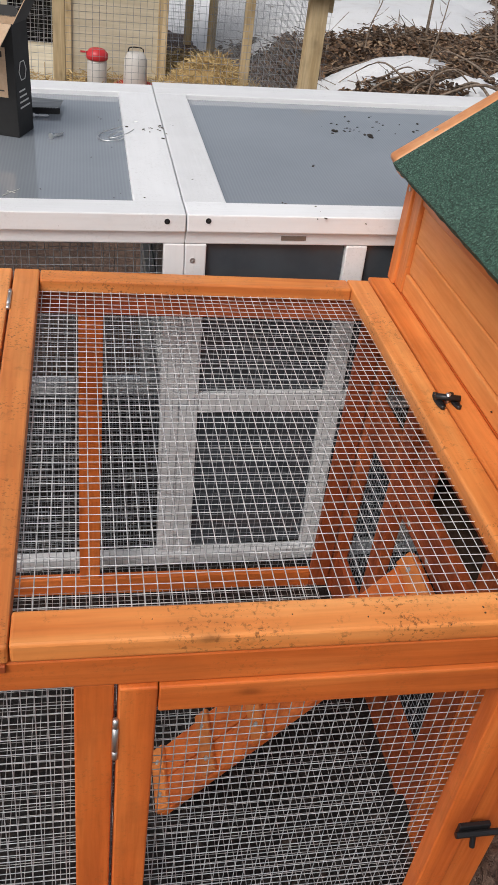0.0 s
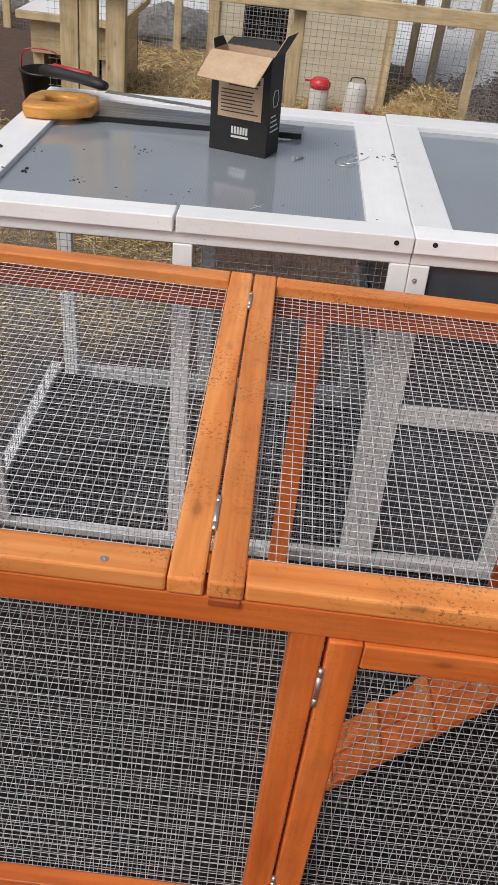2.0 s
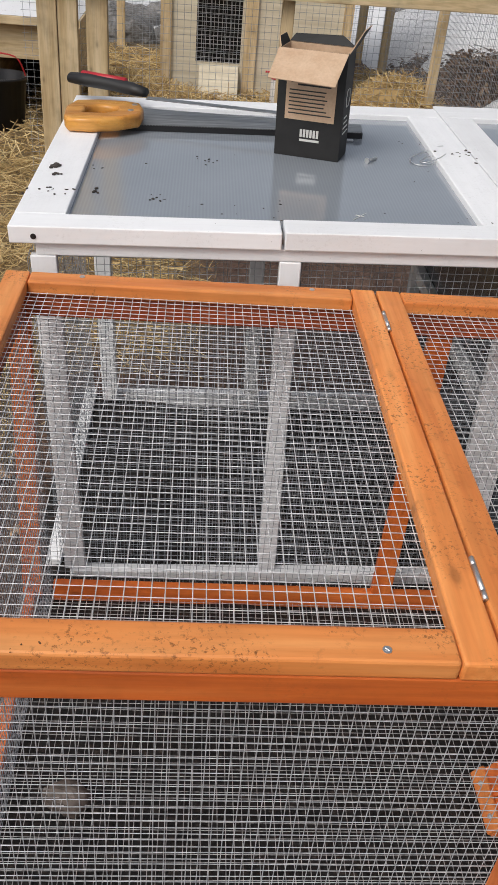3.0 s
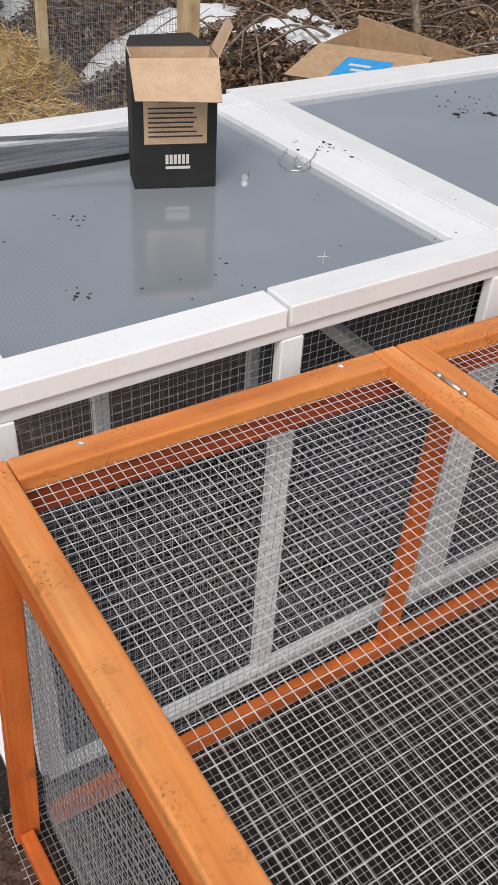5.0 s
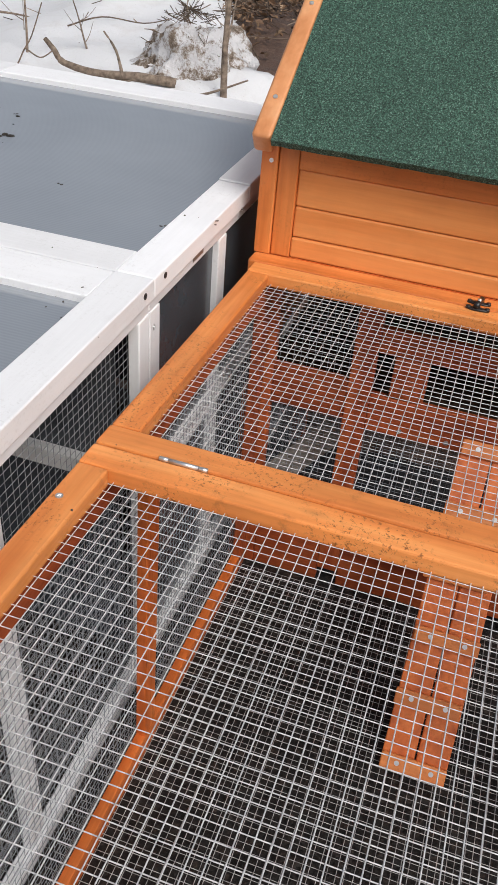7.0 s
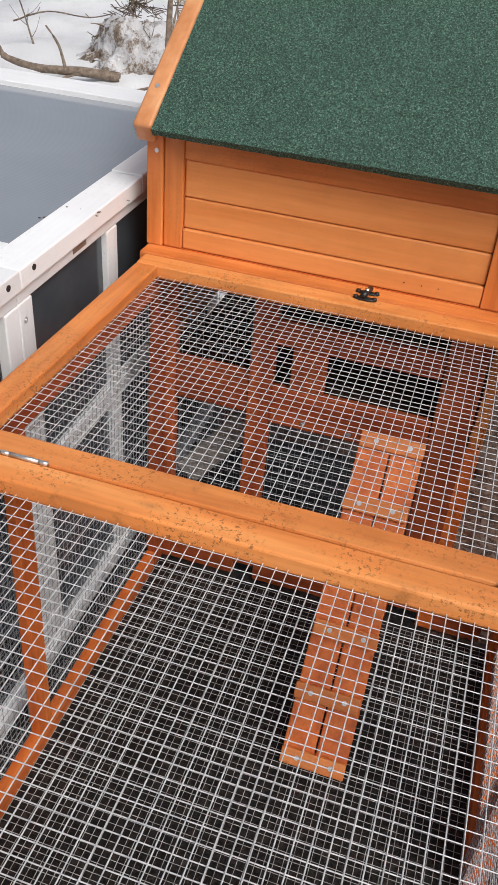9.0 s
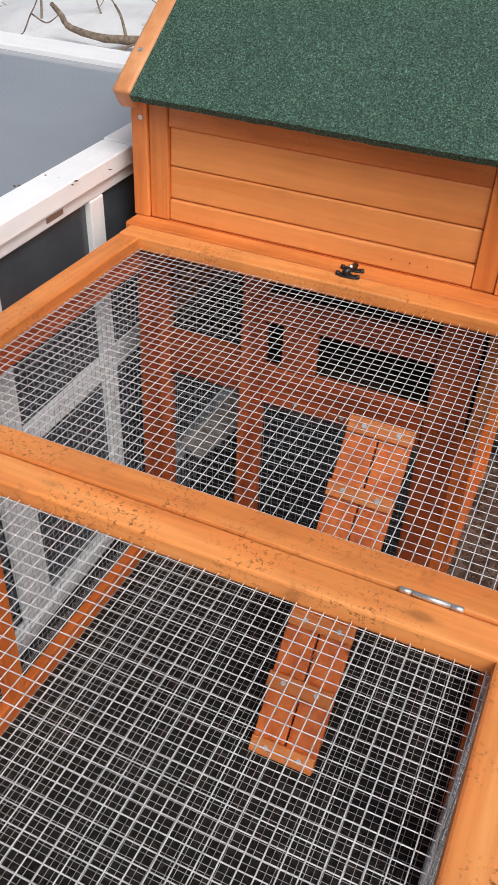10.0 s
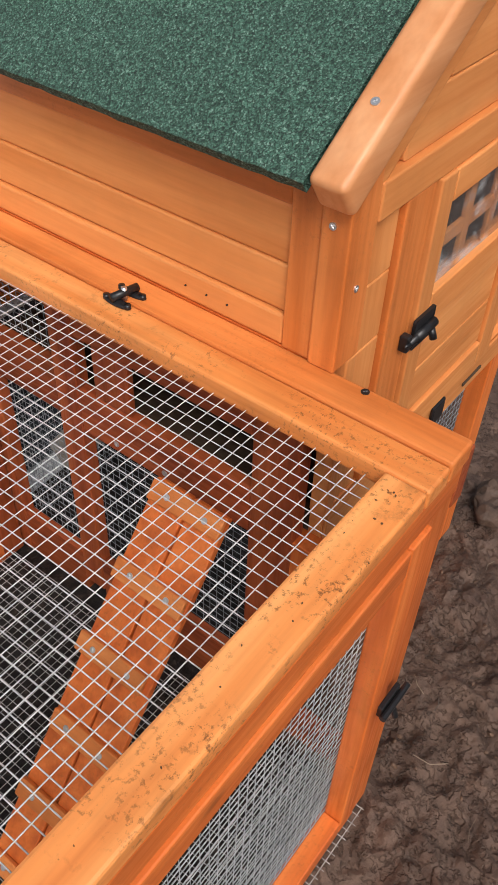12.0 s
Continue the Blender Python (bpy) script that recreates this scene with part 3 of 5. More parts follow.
# ---------- white hutch behind ----------
def white_hutch():
    w = thing("white_hutch", (0.28, 1.1, GROUND), "long white-painted wooden hutch with grey twin-wall roof panels, mesh walls", "hutch")
    for x0, x1, px0, px1, far, z1 in ((-0.568, 0.2625, -0.487, 0.184, 1.575, 0.722), (0.2645, 1.135, 0.334, 1.05, 1.6, 0.7225)):
        z0 = z1 - 0.025
        lidw = part("roof_frame", box(x0, px0, 0.8335, 1.5, z0, z1), white[1], w)
        if x0 < 0:
            part("near_board", box(x0, -0.1475, 0.776, 0.8325, z0 - 0.003, z1), white[0], lidw)
            part("near_board", box(-0.1425, x1, 0.776, 0.8325, z0 - 0.003, z1 + 0.002), white[0], lidw)
        else:
            part("near_board", box(x0, 0.652, 0.776, 0.8325, z0 - 0.003, z1 + 0.001), white[0], lidw)
            part("near_board", box(0.6545, x1, 0.776, 0.8325, z0 - 0.003, z1 + 0.003), white[0], lidw)
        part("stile", box(px1, x1, 0.8335, 1.5, z0, z1), white[1], lidw)
        part("far_board", box(x0, x1, 1.501, far, z0, z1), white[0], lidw)
        part("roof_pane", box(px0 - 0.01, px1 + 0.01, 0.828, 1.51, z1 - 0.017, z1 - 0.011, 0), sheet_grey, w, "dusty grey twin-wall plastic roof sheet")
    board("front_rail", w, white, -0.53, 0.2625, 0.784, 0.802, 0.672, 0.6935)
    board("front_rail", w, white, 0.2635, 1.1, 0.784, 0.802, 0.672, 0.6935)
    board("front_bottom_rail", w, white, -0.53, 1.1, 0.7775, 0.801, GROUND, -0.004)
    for x0, x1 in ((-0.54, -0.499), (-0.148, -0.113), (0.229, 0.2625), (0.2635, 0.298), (0.532, 0.568), (1.06, 1.1)):
        board("post", w, white, x0, x1, 0.783, 0.8, -0.003, 0.6715)
    for x0, x1 in ((0.299, 0.531), (0.569, 1.059)):
        board("front_cross_rail", w, white, x0, x1, 0.785, 0.8, 0.342, 0.384)
        for z0p, z1p in ((0.006, 0.341), (0.385, 0.671)):
            part("dark_panel", box(x0, x1, 0.793, 0.8, z0p, z1p, 0.001), charcoal, w, "charcoal grey front panel")
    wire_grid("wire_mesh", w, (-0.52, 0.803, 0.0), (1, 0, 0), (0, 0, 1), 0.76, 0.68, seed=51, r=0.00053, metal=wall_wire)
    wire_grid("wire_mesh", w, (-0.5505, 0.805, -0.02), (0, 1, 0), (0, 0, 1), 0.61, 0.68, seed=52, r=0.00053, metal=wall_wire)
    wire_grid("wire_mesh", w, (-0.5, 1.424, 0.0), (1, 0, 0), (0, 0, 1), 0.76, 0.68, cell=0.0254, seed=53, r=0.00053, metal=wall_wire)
    wire_grid("wire_mesh", w, (-0.615, 0.785, GROUND + 0.01), (1, 0, 0), (0, 1, 0), 0.87, 0.68, seed=54, r=0.00045, wobble=0.0012, frayed=0.02, metal=muddy_wire)
    board("side_bottom_rail", w, white, -0.581, -0.552, 0.803, 1.46, GROUND, 0.004)
    board("side_top_rail", w, white, -0.528, -0.498, 0.831, 1.42, 0.66, 0.696)
    board("rear_bottom_rail", w, white, -0.528, 1.1, 1.43, 1.455, GROUND, 0.012)
    board("rear_top_rail", w, white, -0.528, 1.1, 1.43, 1.455, 0.66, 0.696)
    for x0, x1 in ((-0.528, -0.49), (-0.16, -0.125), (0.23, 0.262)):
        board("post", w, white, x0, x1, 1.4, 1.423, 0.006, 0.69)
    # the framed partition between the open half and the boarded half
    for z0, z1 in ((0.38, 0.41), (0.65, 0.696)):
        board("divider_rail", w, white, 0.232, 0.2535, 0.835, 1.4, z0, z1)
    part("divider_panel", box(0.254, 0.2625, 0.836, 1.4, -0.02, 0.69, 0.001), charcoal, w, "charcoal panel between the two halves")
    part("rear_wall", box(0.27, 1.1, 1.405, 1.42, GROUND, 0.69, 0.001), charcoal, w, "charcoal back wall of the boarded half")
    part("end_wall", box(1.085, 1.1, 0.84, 1.4, GROUND, 0.69, 0.001), charcoal, w)
    part("slot_plate", box(0.419, 0.461, 0.7828, 0.7838, 0.68, 0.688, 0.0005), blade_grey, w, "small steel plate under the roof board")
    for x, y, z in ((0.233, 0.7758, 0.712), (0.298, 0.7758, 0.714), (-0.53, 0.7758, 0.706), (0.276, 0.7828, 0.644)):
        screw(w, (x, y, z), (0, -1, 0), 0.0045, black_metal if z > 0.7 else zinc)
    return w


# the whole hutch leans on the uneven ground, its right end higher
TILT = Matrix.Translation((0.3025, 1.1, GROUND + 0.006)) @ Matrix.Rotation(radians(-1.8), 4, "Y") @ Matrix.Translation((-0.28, -1.1, -GROUND))


def lean(ob, turn=0.0):
    ob.matrix_basis = TILT @ Matrix.Translation(ob.location) @ Matrix.Rotation(radians(turn), 4, "Z")
    return ob


lean(white_hutch())


# ---------- ramp into the house ----------
def climbing_ramp():
    r = thing("climbing_ramp", (0.3, 0.28, -0.03), "orange wooden ramp with cross cleats leading up into the house", "ramp")
    x0, z0, x1, z1 = 0.216, -0.03, 0.566, 0.413
    d = Vector((x1 - x0, 0, z1 - z0))
    length, ang = d.length, math.atan2(d.z, d.x)
    m = Matrix.Translation((x0, 0, z0)) @ Matrix.Rotation(-ang, 4, "Y")

    def laid(name, a, b, y0, y1, lo, hi, woods):
        bm = box(a, b, y0, y1, lo, hi, 0.002)
        bmesh.ops.transform(bm, matrix=m, verts=bm.verts)
        return part(name, bm, woods, r)

    laid("plank", 0, length, 0.229, 0.281, -0.012, 0.0, orange[0])
    laid("plank", 0.004, length, 0.284, 0.337, -0.012, 0.0, orange[0])
    for k, slip in enumerate((0.0, 0.003, -0.002, 0.008, 0.002, -0.001)):
        a = k * (length - 0.028) / 5
        laid("cleat", a, a + 0.027, 0.229 + slip, 0.337 + slip, 0.0005, 0.0085, house_pine[1])
        for y in (0.253, 0.31):
            q = m @ Vector((a + 0.014, y + slip, 0.0085))
            screw(r, q, (-math.sin(ang), 0, math.cos(ang)))
    return r


climbing_ramp()


# ---------- latch and small fittings on the run ----------
def butterfly_latch():
    """Black toggle latch between the lid and the house's foot bar."""
    w = thing("toggle_latch", (0.562, 0.368, H), "black metal toggle latch joining lid and house bar", "latch")
    for x in (0.554, 0.576):
        bm = bmesh.new()
        bmesh.ops.create_uvsphere(bm, u_segments=20, v_segments=10, radius=1, matrix=Matrix.Translation((x, 0.368, H + 0.002)) @ Matrix.Diagonal((0.006, 0.019, 0.003, 1)))
        part("plate", bm, black_metal, w, smooth=True)
        for dy in (-0.0145, 0.0145):
            part("rivet", rod((x, 0.368 + dy, H + 0.001), (x, 0.368 + dy, H + 0.0055), 0.0036, 12), black_metal, w, smooth=True)
    part("swivel", rod((0.549, 0.371, H + 0.008), (0.581, 0.365, H + 0.008), 0.0045, 12), black_metal, w, smooth=True)
    part("pin", rod((0.565, 0.368, H), (0.565, 0.368, H + 0.014), 0.0032, 12), zinc, w, smooth=True)
    return w


butterfly_latch()
screw(house, (0.597, 0.102, 0.651), mat=black_metal)
for x, y, z in ((0.597, 0.728, 0.805), (0.597, 0.155, 0.797)):
    screw(house, (x, y, z), (-1, 0, 0), 0.0035)
for y in (0.319, 0.292, 0.266):
    part("nail_hole", rod((0.603, y, 0.669), (0.6015, y, 0.669), 0.001, 8), black_metal, house)
for y in (0.145, 0.738):
    for d in (0.075, 0.27):
        face = Vector((-math.sin(PITCH), 0, math.cos(PITCH)))
        q = Vector((0.57 + d * math.cos(PITCH), y, 0.835 + d * math.sin(PITCH))) + face * 0.0185
        screw(house, q, face, 0.0037)
screw(house, (0.619, 0.1378, 0.734), (0, -1, 0), 0.0035)
part("spacer_block", box(0.004, 0.036, -0.006, 0.004, 0.619, 0.6275, 0.001), shaded_pine[0], run, "small reddish block under the lid")


# ---------- front gable of the house ----------
def front_gable():
    y0, y1 = HY0, HY0 + 0.0118
    board("corner_post", house, house_pine, HX0 - 0.004, 0.641, y0 - 0.002, 0.1672, 0.6515, 0.838)
    board("corner_post", house, pale, HX0 + 0.022, 0.641, y0 - 0.0015, 0.16, 0.4305, 0.651)
    # side boards beside the door
    for z0, z1 in ((0.431, 0.5), (0.501, 0.57), (0.571, 0.64), (0.641, 0.716), (0.717, 0.786)):
        board("side_board", house, pale, 0.642, 0.694, y0 + 0.005, y1, z0, z1, 0.002)
    board("header", house, pale, 0.642, 1.09, y0 - 0.003, y1, 0.787, 0.823)
    for z0, z1, half in ((0.8235, 0.876, 0.175), (0.877, 0.93, 0.112), (0.931, 0.98, 0.045)):
        board("gable_board", house, pale, RIDGE[0] - half, RIDGE[0] + half, y0 + 0.004, y1, z0, z1, 0.002)
    for s in (-1, 1):
        rake = slanted(RIDGE[0] + s * 0.245, 0.823, RIDGE[0] + s * 0.002, 0.993, y0 - 0.0005, y1 + 0.0002, 0.022, 0.021, 0.003)
        part("rake_board", rake, pale[0], house)
    board("door_post", house, house_pine, 0.697, 0.7505, y0 - 0.001, y1, 0.43, 0.786)
    d = thing("house_door", (0.86, HY0, 0.45), "light orange framed door with a small window in the hutch gable", "door")
    board("stile", d, pale, 0.7525, 0.783, y0 - 0.006, y0 + 0.0045, 0.432, 0.786)
    board("stile", d, pale, 0.985, 1.025, y0 - 0.006, y0 + 0.0045, 0.432, 0.786)
    board("rail", d, pale, 0.7835, 0.9845, y0 - 0.006, y0 + 0.0045, 0.752, 0.786)
    board("rail", d, pale, 0.7835, 0.9845, y0 - 0.006, y0 + 0.0045, 0.606, 0.648)
    board("rail", d, pale, 0.7835, 0.9845, y0 - 0.006, y0 + 0.0045, 0.432, 0.47)
    for z0, z1 in ((0.471, 0.537), (0.538, 0.605)):
        board("door_panel", d, pale, 0.7835, 0.9845, y0 - 0.001, y0 + 0.0045, z0, z1, 0.002)
    for x0, x1, z0, z1 in ((0.848, 0.864, 0.6485, 0.7515), (0.918, 0.934, 0.6485, 0.7515)):
        board("glazing_bar", d, pale, x0, x1, y0 + 0.0045, y0 + 0.01, z0, z1, 0.001)
    for x0, x1 in ((0.7835, 0.8475), (0.8645, 0.9175), (0.9345, 0.9845)):
        board("glazing_bar", d, pale, x0, x1, y0 + 0.0045, y0 + 0.01, 0.69, 0.706, 0.001)
    glass, nt, b = material("reflection_hazed_plastic", (0.82, 0.84, 0.86), 0.08, 0, 0.8)
    gv, _ = coords(nt, (1, 1, 1))
    # milky noise patches stand in for pale reflections on the pane
    reflection_haze = noise_at(nt, gv, 24.0, 4, 0.6)
    nt.links.new(ramp(nt, reflection_haze, [(0.48, 0.98), (0.72, 0.55)]), b.inputs["Transmission Weight"])
    pane = part("window_pane", box(0.784, 0.984, y0 + 0.002, y0 + 0.004, 0.649, 0.7515, 0), glass, d, "clear plastic window pane with pale reflections put in as milky patches")
    pane.visible_shadow = False
    latch = part("latch", box(0.748, 0.792, y0 - 0.009, y0 - 0.0065, 0.594, 0.632, 0.003), black_metal, d, "black enamelled sliding bolt latch")
    part("barrel", rod((0.75, y0 - 0.011, 0.612), (0.79, y0 - 0.011, 0.612), 0.006, 14), black_metal, latch, smooth=True)
    part("bolt", rod((0.79, y0 - 0.011, 0.612), (0.735, y0 - 0.011, 0.612), 0.0042, 12), black_metal, latch, smooth=True)
    part("tip", rod((0.735, y0 - 0.011, 0.612), (0.727, y0 - 0.011, 0.612), 0.0042, 12, r2=0.001), black_metal, latch, smooth=True)
    part("knob", rod((0.782, y0 - 0.013, 0.608), (0.782, y0 - 0.018, 0.596), 0.0042, 12), black_metal, latch, smooth=True)
    part("keeper", box(0.73, 0.74, y0 - 0.0125, y0 - 0.0015, 0.602, 0.622, 0.002), black_metal, latch)
    # beam and open understorey below the door
    board("lower_beam", house, pale, 0.63, HX1, y0 - 0.002, y0 + 0.0025, 0.386, 0.429)
    part("bracket", box(0.868, 0.902, y0 - 0.008, y0 - 0.0025, 0.396, 0.43, 0.003), black_metal, house, "black turn button")
    part("slot", box(0.965, 1.02, y0 - 0.0045, y0 - 0.0022, 0.404, 0.409, 0.0005), shaded_board[0], house, "narrow dark groove in the beam")
    for x0, x1 in ((0.605, 0.64), (1.08, HX1)):
        board("leg", house, orange, x0, x1, y0, y0 + 0.03, GROUND, 0.384)
        board("leg", house, shaded_pine, x0, x1, HY1 - 0.03, HY1, GROUND, 0.384)
    board("ground_rail", house, orange, 0.641, 1.079, y0 + 0.003, y0 + 0.028, GROUND, 0.03)
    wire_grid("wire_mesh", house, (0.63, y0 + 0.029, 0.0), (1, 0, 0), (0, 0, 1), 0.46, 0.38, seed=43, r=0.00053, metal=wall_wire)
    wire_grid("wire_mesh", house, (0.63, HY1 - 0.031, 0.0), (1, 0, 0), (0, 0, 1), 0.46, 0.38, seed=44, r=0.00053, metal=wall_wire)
    return d


front_gable()

# ---------- things lying on the white hutch ----------
PANE = 0.7112


def cardboard_material(name, base, lift):
    m, nt, b = material(name, base, 0.7)
    v, _ = coords(nt, (1, 1, 1))
    n = noise_at(nt, v, 30.0, 5)
    f = noise_at(nt, v, 220.0, 2)
    c = mix(nt, 0.5, mix(nt, ramp(nt, n, [(0.35, 0.0), (0.7, 1.0)]), base, lift), ramp(nt, f, [(0.3, 0.85), (0.7, 1.1)]), "MULTIPLY")
    nt.links.new(c, b.inputs["Base Color"])
    bump(nt, b, n, 0.15, 0.001)
    return m


kraft = cardboard_material("kraft_card", (0.5, 0.34, 0.22), (0.58, 0.42, 0.29))
black_card = cardboard_material("black_printed_card", (0.007, 0.007, 0.0075), (0.014, 0.014, 0.015))
print_black = material("black_print", (0.03, 0.028, 0.026), 0.6)[0]
print_white = material("white_print", (0.6, 0.6, 0.58), 0.6)[0]


def quad_plate(corners, thick, mat_out, mat_in, name, parent, label=""):
    """A flap of card: four corners, a thickness, its own colour on each face."""
    p = [Vector(c) for c in corners]
    n = (p[1] - p[0]).cross(p[3] - p[0]).normalized() * thick
    bm = bmesh.new()
    a = [bm.verts.new(c) for c in p]
    c = [bm.verts.new(q - n) for q in p]
    bm.faces.new(a).material_index = 1
    bm.faces.new(c[::-1]).material_index = 0
    for i in range(4):
        j = (i + 1) % 4
        bm.faces.new((a[j], a[i], c[i], c[j])).material_index = 1
    return part(name, bm, [mat_out, mat_in], parent, label)


BOXH = 0.195


def screw_box():
    b = thing("screw_box", (-0.0615, 1.232, PANE), "open black cardboard screw carton with a kraft paper label", "box")
    x0, x1, y0, y1, z0, z1 = -0.1265, 0.0035, 1.198, 1.266, PANE, PANE + BOXH
    t = 0.0015
    part("front_panel", box(x0, x1, y0, y0 + t, z0, z1, 0.0004), black_card, b)
    part("back_panel", box(x0, x1, y1 - t, y1, z0, z1, 0.0004), [black_card], b)
    part("side_panel", box(x0, x0 + t, y0 + t, y1 - t, z0, z1, 0.0004), black_card, b)
    part("side_panel", box(x1 - t, x1, y0 + t, y1 - t, z0, z1, 0.0004), black_card, b)
    part("bottom", box(x0 + t, x1 - t, y0 + t, y1 - t, z0, z0 + t, 0), kraft, b)
    for nx0, nx1, ny0, ny1 in ((x0 + t, x1 - t, y1 - t - 0.0008, y1 - t - 0.0002), (x0 + t + 0.0002, x0 + t + 0.0008, y0 + t, y1 - t), (x1 - t - 0.0008, x1 - t - 0.0002, y0 + t, y1 - t), (x0 + t, x1 - t, y0 + t + 0.0002, y0 + t + 0.0008)):
        part("lining", box(nx0, nx1, ny0, ny1, z0 + t, z1 - 0.0002, 0), kraft, b)
    # front flap folded out, right flap up, rear flap up
    quad_plate([(x0 - 0.002, y0, z1), (x1, y0, z1), (x1 - 0.006, y0 - 0.066, z1 - 0.044), (x0 - 0.002, y0 - 0.066, z1 - 0.04)][::-1], t, black_card, kraft, "front_flap", b, "kraft inside of the front flap")
    quad_plate([(x1, y0 + 0.004, z1), (x1, y1 - 0.004, z1), (x1 + 0.024, y1 - 0.004, z1 + 0.042), (x1 + 0.022, y0 + 0.012, z1 + 0.04)][::-1], t, black_card, kraft, "side_flap", b, "upright side flap, black outside")
    quad_plate([(x1, y1, z1), (x0, y1, z1), (x0 + 0.008, y1 + 0.012, z1 + 0.012), (x1 - 0.03, y1 + 0.012, z1 + 0.016)], t, black_card, kraft, "rear_flap", b)
    quad_plate([(x0, y1 - 0.004, z1), (x0, y0 + 0.004, z1), (x0 - 0.006, y0 + 0.012, z1 + 0.016), (x0 - 0.006, y1 - 0.012, z1 + 0.016)], t, black_card, kraft, "side_flap", b)
    w, h = x1 - x0, z1 - z0
    label = part("label", box(x0 + 0.13 * w, x0 + 0.88 * w, y0 - 0.0006, y0 - 0.0001, z0 + 0.36 * h, z0 + 0.8 * h, 0.0002), kraft, b, "kraft-coloured paper label with dark print")
    bars = bmesh.new()
    box(x0 + 0.3 * w, x0 + 0.83 * w, y0 - 0.0009, y0 - 0.0007, z0 + 0.715 * h, z0 + 0.765 * h, 0, bars)
    box(x0 + 0.3 * w, x0 + 0.8 * w, y0 - 0.0009, y0 - 0.0007, z0 + 0.68 * h, z0 + 0.695 * h, 0, bars)
    rng = random.Random(4)
    for k in range(7):
        z = z0 + (0.63 - 0.036 * k) * h
        box(x0 + 0.18 * w, x0 + rng.uniform(0.7, 0.84) * w, y0 - 0.0009, y0 - 0.0007, z, z + 0.012 * h, 0, bars)
    rod((x0 + 0.22 * w, y0 - 0.0009, z0 + 0.735 * h), (x0 + 0.22 * w, y0 - 0.0006, z0 + 0.735 * h), 0.0065, 18, bars)
    part("print", bars, print_black, label, "dark bars of small print")
    logo = bmesh.new()
    for k in range(6):
        box(x0 + (0.38 + 0.05 * k) * w, x0 + (0.415 + 0.05 * k) * w, y0 - 0.0006, y0 - 0.0002, z0 + 0.2 * h, z0 + 0.275 * h, 0, logo)
    box(x0 + 0.38 * w, x0 + 0.68 * w, y0 - 0.0006, y0 - 0.0002, z0 + 0.16 * h, z0 + 0.182 * h, 0, logo)
    part("mark", logo, print_white, b, "white block mark")
    side = bmesh.new()
    for k in range(4):
        box(x1 + 0.0001, x1 + 0.0005, y0 + 0.014, y0 + 0.058 - 0.006 * k, z0 + (0.25 + 0.05 * k) * h, z0 + (0.265 + 0.05 * k) * h, 0, side)
    for k in range(6):
        a, c = math.tau * k / 6, math.tau * (k + 1) / 6
        rod((x1 + 0.0003, y0 + 0.034 + 0.016 * math.cos(a), z0 + 0.58 * h + 0.018 * math.sin(a)), (x1 + 0.0003, y0 + 0.034 + 0.016 * math.cos(c), z0 + 0.58 * h + 0.018 * math.sin(c)), 0.0008, 4, side)
    part("side_print", side, print_white, b)
    return b


lean(screw_box(), -20)

blade_steel, bnt, bb = material("worn_saw_steel", (0.5, 0.5, 0.5), 0.34, 0.85)
bv, _ = coords(bnt, (2, 40, 40))
bnt.links.new(ramp(bnt, noise_at(bnt, bv, 6.0, 5), [(0.3, (0.16, 0.16, 0.16)), (0.55, (0.42, 0.42, 0.42)), (0.75, (0.62, 0.62, 0.61))]), bb.inputs["Base Color"])
handle_wood = wood("varnished_beech", 0, (0.42, 0.16, 0.03), (0.62, 0.27, 0.05), (0.72, 0.36, 0.08), rough=0.3, knots=False)


def extrude_outline(points, hole, z0, z1, bevel=0.0):
    """A flat shape with an outline and an optional hole, given a thickness."""
    bm = bmesh.new()
    edges = []
    for loop in [points] + ([hole] if hole else []):
        vs = [bm.verts.new((x, y, z0)) for x, y in loop]
        edges += [bm.edges.new((vs[i], vs[(i + 1) % len(vs)])) for i in range(len(vs))]
    bmesh.ops.triangle_fill(bm, use_beauty=True, use_dissolve=False, edges=edges)
    r = bmesh.ops.extrude_face_region(bm, geom=bm.faces[:])
    bmesh.ops.translate(bm, vec=(0, 0, z1 - z0), verts=[v for v in r["geom"] if isinstance(v, bmesh.types.BMVert)])
    bmesh.ops.recalc_face_normals(bm, faces=bm.faces)
    if bevel:
        sharp = [e for e in bm.edges if len(e.link_faces) == 2 and e.calc_face_angle() > 1.2 and abs(e.verts[0].co.z - e.verts[1].co.z) < 1e-6]
        bmesh.ops.bevel(bm, geom=sharp, offset=bevel, segments=3, affect="EDGES", profile=0.6)
    return bm


def oval(cx, cy, rx, ry, n=20, turn=0.0):
    return [(cx + rx * math.cos(a) * math.cos(turn) - ry * math.sin(a) * math.sin(turn), cy + rx * math.cos(a) * math.sin(turn) + ry * math.sin(a) * math.cos(turn)) for a in [math.tau * i / n for i in range(n)]]


